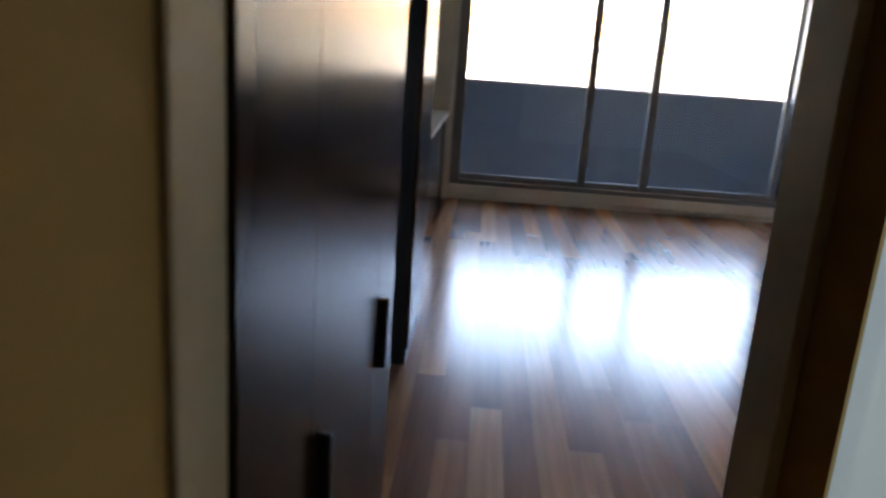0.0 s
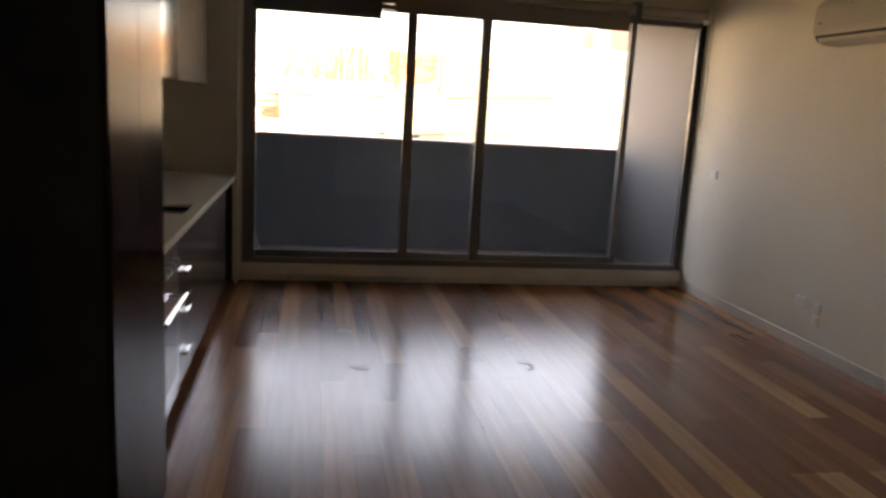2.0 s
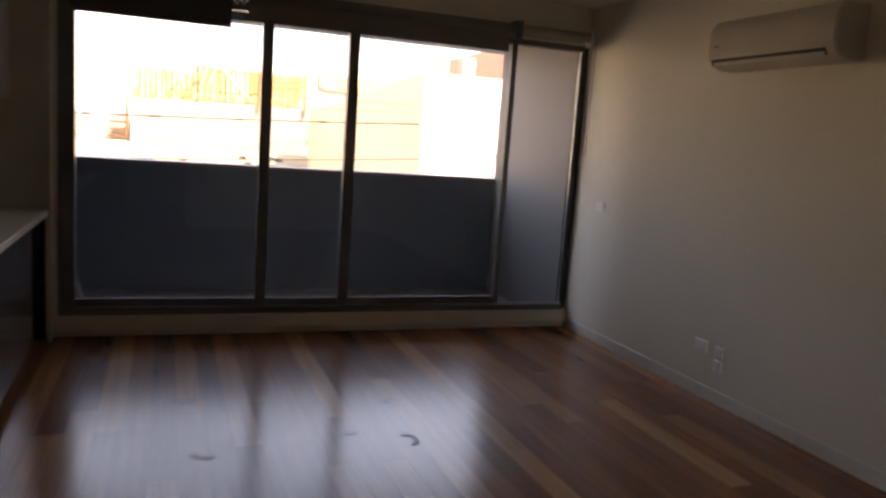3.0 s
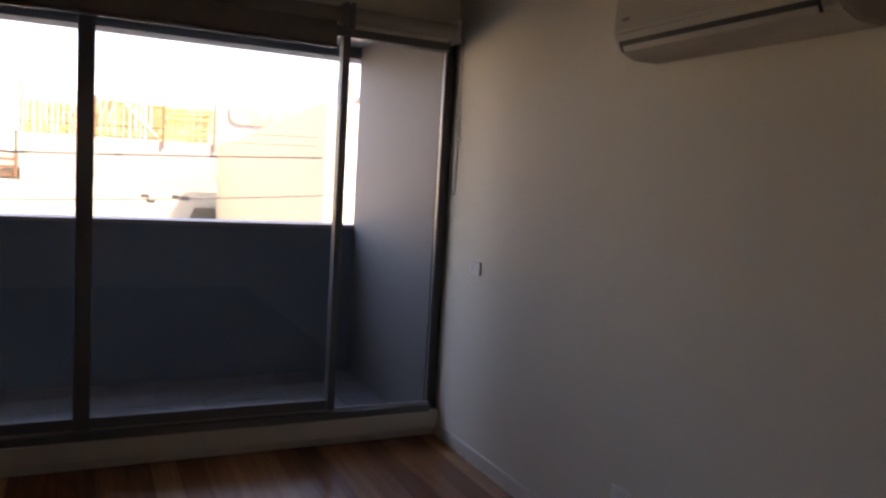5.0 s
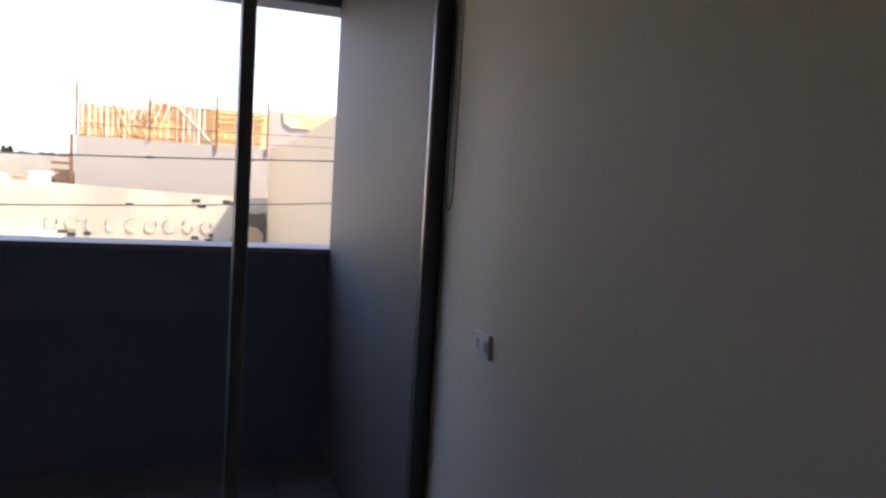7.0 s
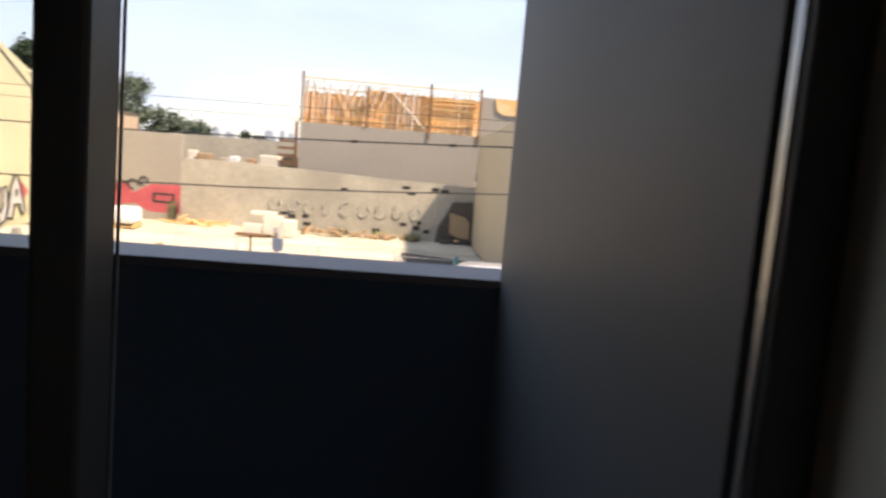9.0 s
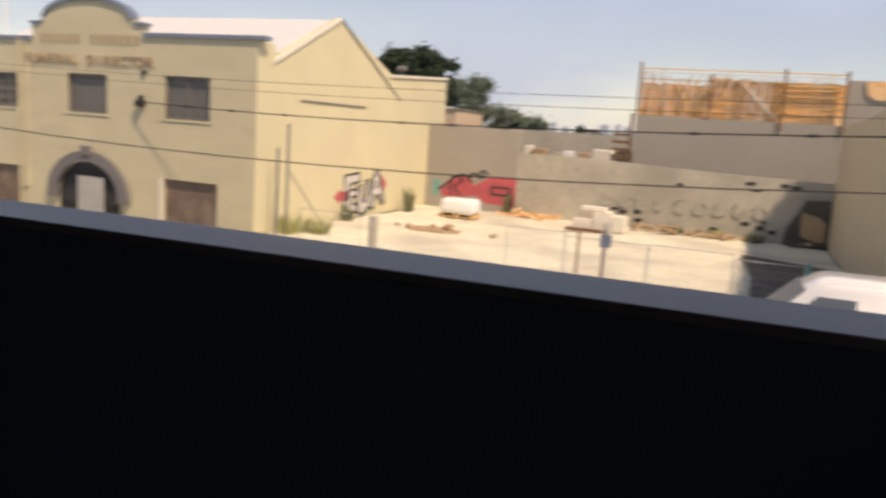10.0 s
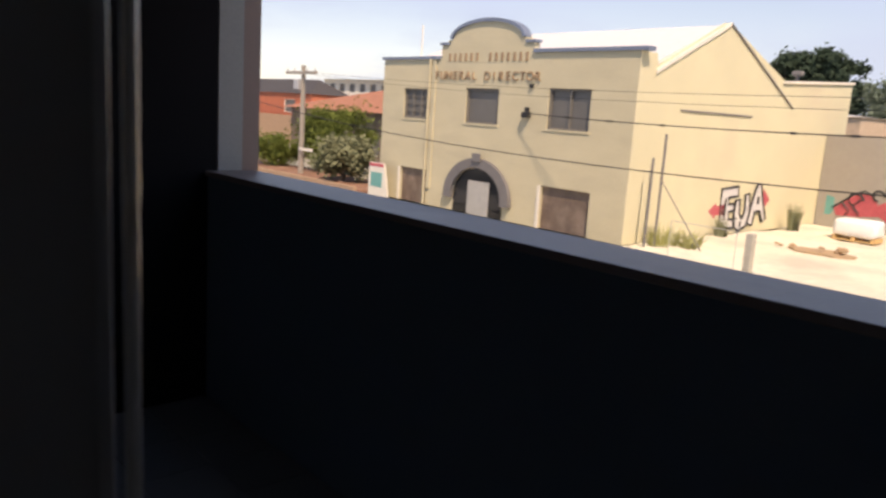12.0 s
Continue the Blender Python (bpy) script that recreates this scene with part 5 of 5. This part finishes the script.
def parked_van():
    c = thing("parked_van", "white delivery van parked at the far kerb", "van", at=(0.46, 15.95, GZ - 0.1))
    side = [(-1.15, 0.35), (-1.18, 0.8), (-1.0, 1.12), (-0.35, 1.32), (0.55, 2.2), (0.85, 2.36), (4.3, 2.38), (4.4, 2.25), (4.42, 0.35)]
    bm = prism(side, "y", -0.88, 0.88)
    for v in bm.verts:
        if v.co.z > 1.4:
            v.co.y *= 0.93
    bmesh.ops.bevel(bm, geom=list(bm.edges), offset=0.06, segments=3, affect="EDGES")
    part("body", bm, CAR_WHITE, c, soft=True)
    part("windscreen", prism([(-0.27, 1.43), (0.47, 2.15), (0.44, 2.18), (-0.3, 1.46)], "y", -0.72, 0.72), CAR_GLASS, c, "pale blue-grey windscreen")
    for sy in (-1, 1):
        w = [(0.05, 1.42), (0.68, 2.08), (1.32, 2.08), (1.32, 1.42)]
        part("cab_window", prism(w, "y", sy * 0.80, sy * 0.865), CAR_GLASS, c, "blue-grey cab side window")
        for x in (-0.35, 3.2):
            t = part("wheel", tube(bmesh.new(), (x, sy * 0.68, 0.33), (x, sy * 0.885, 0.33), 0.33, n=20), BLACK_IRON, c)
            part("rim", tube(bmesh.new(), (x, sy * 0.886, 0.33), (x, sy * 0.9, 0.33), 0.2, n=16), GALV, t)
        part("headlight", boxes((-1.2, -1.1, sy * 0.68 - 0.13, sy * 0.68 + 0.13, 0.85, 1.02), bevel=0.02), GALV, c)
        part("wing_mirror", boxes((0.12, 0.24, sy * 1.0 - 0.09, sy * 1.0 + 0.09, 1.45, 1.72), bevel=0.03), PLASTIC_DARK, c)
    part("bumper", boxes((-1.24, -1.12, -0.86, 0.86, 0.35, 0.6), bevel=0.03), PLASTIC_DARK, c)


parked_van()
# flat dark brown polygon on the gravel beside the corner building
struct("dark_patch", prism([(0.0, 33.5), (0.35, 28.4), (0.25, 25.4), (0.75, 22.6), (3.7, 22.6), (3.7, 31.6), (2.4, 32.4)], "z", GZ - 0.1, GZ + 0.17), DARK_BROWN, "dark brown patch at the foot of the corner building", "ground")


def grass_tuft(label, at, r, h, material, seed, count=130):
    """A clump of upright narrow blades, bent outwards at their tips."""
    t = thing("weed_tuft", label, "weeds", "weeds on the lot", at=at)
    g = np.random.default_rng(seed)
    verts, faces = [], []
    for k in range(count):
        a, q = g.uniform(0, math.tau), math.sqrt(g.random()) * r * 0.6
        base = np.array((math.cos(a) * q, math.sin(a) * q, 0.0))
        lean = np.array((math.cos(a), math.sin(a), 0.0)) * r * g.uniform(0.1, 0.6)
        hh, w = h * g.uniform(0.45, 1.0), g.uniform(0.012, 0.03)
        side = np.array((-math.sin(a + 0.7), math.cos(a + 0.7), 0.0)) * w
        mid, tip = base + lean * 0.35 + (0, 0, hh * 0.6), base + lean + (0, 0, hh)
        i = len(verts)
        verts += [tuple(base - side), tuple(base + side), tuple(mid + side * 0.8), tuple(mid - side * 0.8), tuple(tip)]
        faces += [(i, i + 1, i + 2, i + 3), (i + 3, i + 2, i + 4)]
    me = bpy.data.meshes.new("grass")
    me.from_pydata(verts, [], faces)
    me.materials.append(material)
    ob = new("grass", me)
    ob.parent = t


for k, (x, y, r, h, m) in enumerate(((-16.9, 30.2, 0.4, 0.9, LEAF_OLIVE), (-16.6, 36.4, 0.4, 1.5, LEAF_OLIVE), (-16.5, 25.1, 0.9, 1.0, STRAW), (-16.1, 26.3, 0.8, 0.7, STRAW), (-15.7, 25.6, 0.5, 0.5, STRAW), (-12.2, 39.9, 0.3, 1.3, LEAF_OLIVE), (-15.2, 39.8, 0.5, 0.6, LEAF_OLIVE), (0.6, 39.7, 0.6, 0.5, LEAF_OLIVE), (-1.2, 39.9, 0.5, 0.45, STRAW), (-3.2, 39.8, 0.5, 0.45, LEAF_OLIVE), (3.2, 24.6, 0.35, 0.8, STRAW))):
    grass_tuft("dry yellow-green weeds growing on the gravel" if m is STRAW else "spiky green weeds growing at the wall's foot", (x, y, GZ + 0.02), r, h, m, 40 + k)



def fence_panel(x0, x1, z, y=22.2):
    """A temporary fence panel: tube frame on two block feet, filled with thin wire mesh."""
    f = thing("fence_panel", "galvanised wire mesh temporary fence panel along the lot", "fence", "temporary fence panels", at=((x0 + x1) / 2, y, GZ))
    w, h = (x1 - x0) / 2 - 0.02, z - GZ
    for x in (-w, w):
        part("post", tube(bmesh.new(), (x, 0, 0.0), (x, 0, h), 0.014, n=8), GALV, f)
        part("foot", boxes((x - 0.1, x + 0.1, -0.25, 0.25, 0.0, 0.12), bevel=0.02), CONCRETE, f)
    for k in (0.2, h):
        part("rail", tube(bmesh.new(), (-w, 0, k), (w, 0, k), 0.012, n=8), GALV, f)
    bm = bmesh.new()
    for k in range(1, int(2 * w / 0.1)):
        tube(bm, (-w + k * 0.1, 0, 0.2), (-w + k * 0.1, 0, h), 0.0022, n=4, caps=False)
    for k in range(1, 6):
        tube(bm, (-w, 0, 0.2 + (h - 0.2) * k / 6), (w, 0, 0.2 + (h - 0.2) * k / 6), 0.0022, n=4, caps=False)
    part("mesh", bm, GALV, f)


for x0, x1, z in ((-14.4, -12.0, -1.56), (-6.96, -5.12, -1.34), (-5.1, -2.68, -1.45), (-2.66, -0.34, -1.42), (-0.32, 1.5, -1.55)):
    fence_panel(x0, x1, z)
for x, h in ((-4.67, 1.8), (-3.92, 1.95)):
    p = thing("star_picket", "thin dark steel star picket at the lot's front", "post", at=(x, 22.0, GZ))
    part("shaft", boxes((-0.035, 0.035, -0.006, 0.006, 0.0, h), (-0.006, 0.006, 0.0065, 0.035, 0.0, h)), RUST, p)
notice = thing("notice_board", "small blue-grey notice board on the fence", "sign", at=(-3.86, 21.94, -1.7))
part("board", boxes((-0.16, 0.16, -0.02, 0.02, 0.08, 0.45), bevel=0.005), COPING, notice)
part("post", boxes((-0.03, 0.03, 0.021, 0.05, GZ + 1.7, 0.45)), GALV, notice)
pole = thing("gate_post", "blue-green painted steel gate post with a pale rail", "post", at=(1.56, 22.2, GZ))
part("shaft", boxes((-0.06, 0.06, -0.06, 0.06, 0.0, 1.62), bevel=0.01), SIGN_TEAL, pole)
part("rail", tube(bmesh.new(), (0.06, 0, 1.38), (2.1, 0, 1.32), 0.025, n=8), GALV, pole)
bollard = thing("bollard", "pale weathered concrete post at the lot's front", "post", at=(-11.6, 22.3, GZ))
part("shaft", boxes((-0.12, 0.12, -0.12, 0.12, 0.0, 1.5), bevel=0.03), CONCRETE, bollard)
for x, y, h in ((-16.75, 24.3, 3.4), (-16.5, 24.6, 4.3)):
    p = thing("steel_post", "slim grey-brown steel post with a stay beside the cream wall", "post", at=(x, y, GZ))
    part("shaft", tube(bmesh.new(), (0, 0, 0), (0, 0, h), 0.05, n=8), ARCH_GREY, p)
    if h > 4:
        part("stay", tube(bmesh.new(), (0, 0, h * 0.6), (1.4, 1.0, 0.02), 0.025, n=6), ARCH_GREY, p)


# ---- wires and pole ----
def cable(label, pts, r=0.02):
    c = tagged(part("cable", sweep(pts, r, 6), WIRE), label, "cable", "street cables")
    if r > 0.02:
        g = random.Random(8)
        for k in range(1, len(pts) - 1):
            a = Vector(pts[k]).lerp(Vector(pts[k + 1]), g.random() * 0.9)
            d = (Vector(pts[k + 1]) - Vector(pts[k])).normalized()
            part("spacer", tube(bmesh.new(), a - d * g.uniform(0.05, 0.35), a + d * 0.06, 0.036, n=8), WIRE, c)


def sag(a, b, drop, n=14):
    a, b = Vector(a), Vector(b)
    return [tuple(a.lerp(b, k / n) - Vector((0, 0, drop * 4 * (k / n) * (1 - k / n)))) for k in range(n + 1)]


cable("thick black street cable above the lot", sag((-22.8, FY - 0.3, 1.7), (14, 15.0, 2.75), 0.55), 0.021)
cable("thin black street cable across the view", [(x, 16.0, 0.4 + 0.0025 * (x + 11.5) ** 2) for x in range(-40, 27, 3)], 0.016)
cable("thin faint street cable across the view", sag((-43.0, 25.0, 3.45), (20, 15.5, 3.1), 0.75), 0.008)
cable("thin faint street cable across the view", sag((-44.6, 25.0, 3.45), (20, 15.8, 3.0), 1.0), 0.008)


def power_pole():
    p = thing("power_pole", "weathered timber power pole with a crossarm", "pole", at=(-43.6, 25.0, GZ))
    part("shaft", tube(bmesh.new(), (0, 0, 0), (0, 0, 6.9), 0.19, 0.14, n=10), POLE_WOOD, p)
    part("crossarm", boxes((-1.9, 1.9, -0.22, -0.141, 6.35, 6.52)), POLE_WOOD, p)
    for x in (-1.7, -0.8, 0.8, 1.7):
        part("insulator", tube(bmesh.new(), (x, -0.18, 6.52), (x, -0.18, 6.72), 0.06, 0.04, n=8), GALV, p)
    part("transformer", boxes((-0.75, -0.2, -0.3, 0.3, 5.4, 6.0), bevel=0.03), GALV, p)
    part("sign_arm", boxes((0.05, 1.7, -0.2, -0.16, 1.55, 1.75)), FRONT_PALE, p)


power_pole()


# ---- houses and trees farther off ----
def house(name, label, x0, x1, y0, y1, wall_top, roof_top, wall_m, roof_m, wins, e=0.6):
    h = thing(name, label, "house", at=((x0 + x1) / 2, y0, GZ))
    L = lambda bm: local(h, bm)
    part("wall", L(cut_wall(x0, x1, GZ, wall_top, y0, y0 + 0.3, wins)), wall_m, h)
    for xa in (x0, x1 - 0.3):
        part("side_wall", L(boxes((xa, xa + 0.3, y0 + 0.301, y1, GZ, wall_top))), wall_m, h)
    for w in wins:
        o = part("window", L(boxes((w[0], w[1], y0 + 0.14, y0 + 0.18, w[2], w[3]))), WIN_DARK, h)
        part("window_frame", L(boxes((w[0], w[0] + 0.08, y0 + 0.06, y0 + 0.139, w[2], w[3]), (w[1] - 0.08, w[1], y0 + 0.06, y0 + 0.139, w[2], w[3]), (w[0] + 0.08, w[1] - 0.08, y0 + 0.06, y0 + 0.139, w[3] - 0.08, w[3]), (w[0] + 0.08, w[1] - 0.08, y0 + 0.06, y0 + 0.139, w[2], w[2] + 0.08))), FRONT_PALE, o)
    bm = bmesh.new()
    m = min(x1 - x0, y1 - y0) * 0.5
    c = [bm.verts.new(v) for v in ((x0 - e, y0 - e, wall_top), (x1 + e, y0 - e, wall_top), (x1 + e, y1 + e, wall_top), (x0 - e, y1 + e, wall_top), (x0 + m, (y0 + y1) / 2, roof_top), (x1 - m, (y0 + y1) / 2, roof_top))]
    for f in ((0, 1, 5, 4), (1, 2, 5), (2, 3, 4, 5), (3, 0, 4), (3, 2, 1, 0)):
        bm.faces.new([c[i] for i in f])
    part("roof", L(bm), roof_m, h)


house("brick_house", "red brick house with a dark tiled roof", -97, -74.5, 44, 49, 2.5, 4.2, BRICK_RED, ROOF_DARK, [(-91, -87, 0.2, 1.9), (-80.5, -78.0, 0.3, 1.8)], 0.2)
# tiled house: dark shutter brown on its walls stands for the veranda's shade
house("tiled_house", "low house with a terracotta tiled roof", -61, -38, 34, 46, 1.1, 3.1, SHUTTER, ROOF_TILE, [(-50, -47.5, -2.2, -0.6), (-42, -39.5, -2.2, -0.6)])
house("grey_house", "distant pale grey flat block", -101, -66, 62, 75, 5.2, 5.3, FRONT_PALE, ROOF_IRON, [(-99.5 + 2.6 * k, -98.0 + 2.6 * k, 3.4, 4.7) for k in range(12)])
struct("yard_fence", boxes((-110, -74, 43.0, 43.3, GZ, 0.0)), BRICK_TAN, "tan paling fence before the red brick house", "fence")
house("far_house", "small far tan house behind the wall", -25.5, -20.2, 52, 58, 2.9, 3.15, PLY_PALE, ROOF_IRON, [(-22.6, -21.4, 1.2, 2.2)], 0.15)
for k in range(9):
    x = -40 + 9.5 * k
    house("far_house", "small distant roof beyond the lot", x, x + 7, 82 + (k * 37) % 17, 92 + (k * 37) % 17, 0.5 + (k % 3) * 0.35, 1.4 + (k % 3) * 0.4, (BRICK_TAN, FRONT_PALE, CONCRETE_LIGHT)[k % 3], (ROOF_TILE, ROOF_IRON, ROOF_DARK)[k % 3], [(x + 1, x + 2.4, -1.2, 0.1)])
for x, z, w, s in ((-29.8, 10.3, 1.8, 11), (-28.4, 11.1, 1.6, 12), (-27.0, 10.8, 1.5, 22), (-25.8, 11.3, 1.6, 21), (-24.6, 10.4, 1.5, 23)):
    tree("dark dense conifer behind the cream building", (x, 59.5, GZ), z, w, LEAF_DARK, s, 13000, 0.17, low=0.4)
tree("grey-green gum tree with an open crown", (-21.6, 59.6, GZ), 8.9, 1.7, LEAF_GREY, 13, 5200, 0.15, low=0.5)
tree("grey-green gum tree with an open crown", (-18.9, 61, GZ), 6.6, 1.6, LEAF_GREY, 14, 4600, 0.15, low=0.4)
tree("grey-green gum tree with an open crown", (-16.2, 60, GZ), 5.7, 1.5, LEAF_GREY, 15, 5200, 0.15)
tree("small dark tree beyond the lot", (-13.4, 62, GZ), 5.4, 0.8, LEAF_DARK, 16, 3000, 0.15)
tree("broad yellow-green bushy tree beside the pole", (-44.6, 28.2, GZ), 4.05, 2.7, LEAF_GREEN, 17, 18000, 0.1)
tree("low green round shrub at the garden wall", (-49.6, 26.4, GZ), 2.0, 1.9, LEAF_GREEN, 18, 9000, 0.1, trunk=0.12)
tree("pale olive spiky shrub at the footpath", (-38.9, 25.2, GZ), 2.5, 1.7, LEAF_OLIVE, 19, 9000, 0.13, trunk=0.15)
struct("yard_wall", boxes((-17.6, -7.2, 57.8, 58.1, GZ, 1.75)), CONCRETE, "long grey-brown yard wall beyond the lot", "wall")
crates = thing("yard_clutter", "white crates and tan timber stacked behind the wall", "stack", at=(-11.5, 48.0, GZ))
rng = random.Random(31)
x = -3.8
for k in range(9):
    w, z = rng.uniform(0.35, 1.3), rng.uniform(0.15, 0.6)
    bm = boxes((0, w, rng.uniform(-0.5, 0), 0.6, 0.0, 3.3 + z), bevel=0.06, seg=2)
    bmesh.ops.translate(bm, verts=list(bm.verts), vec=(x, 0, 0))
    part("crate", bm, (TARP, BRICK_TAN, FRONT_PALE, PLY_TAN, CONCRETE)[k % 5], crates)
    x += w + rng.uniform(0.05, 0.5)
struct("garden_bed", boxes((-75, -34.5, 23.2, 27.5, GZ - 0.15, GZ + 0.06)), SOIL_RED, "bare red-brown garden soil under the shrubs", "ground")
struct("garden_wall", boxes((-120, -34.2, 22.8, 23.0, GZ, GZ + 0.3)), BRICK_TAN, "low tan brick garden wall along the footpath", "wall")
sign = thing("sign_board", "white leaning sign board with a teal panel and red strip", "sign", at=(-32.5, FY - 0.6, GZ))
part("board", prism([(-0.8, 0.0), (0.95, 0.0), (0.55, 1.75), (-0.75, 1.75)], "y", -0.04, 0.04), FRONT_PALE, sign)
part("red_strip", boxes((-0.72, 0.5, -0.052, -0.041, 1.55, 1.72)), PAINT_RED, sign)
part("teal_panel", boxes((-0.6, 0.4, -0.052, -0.041, 0.5, 1.25)), SIGN_TEAL, sign)


def skyline():
    t = thing("city_skyline", "hazy far city towers on the horizon", "skyline", at=(-60, 900, GZ))
    rng = random.Random(21)
    for k in range(26):
        x, w, h = -170 + k * 11 + rng.uniform(-4, 4), rng.uniform(4, 11), rng.uniform(6, 21)
        part("tower", boxes((x, x + w, 0, 12, 0, h), (x + w * 0.3, x + w * 0.6, 3, 9, h, h + 2)), HAZE_TOWER, t)


skyline()

# the street block stands slightly turned to the flat
TURN = Matrix.Translation((-0.47, 0, 0)) @ Matrix.Rotation(radians(-1.28), 4, "Z") @ Matrix.Translation((0.47, 0, 0))
for ob in list(scene.collection.objects):
    if ob not in OWN_SIDE and ob.parent is None:
        ob.matrix_basis = TURN @ ob.matrix_basis

# ---- floor boards and tiles, last ----
floor_planks()
balcony_tiles()
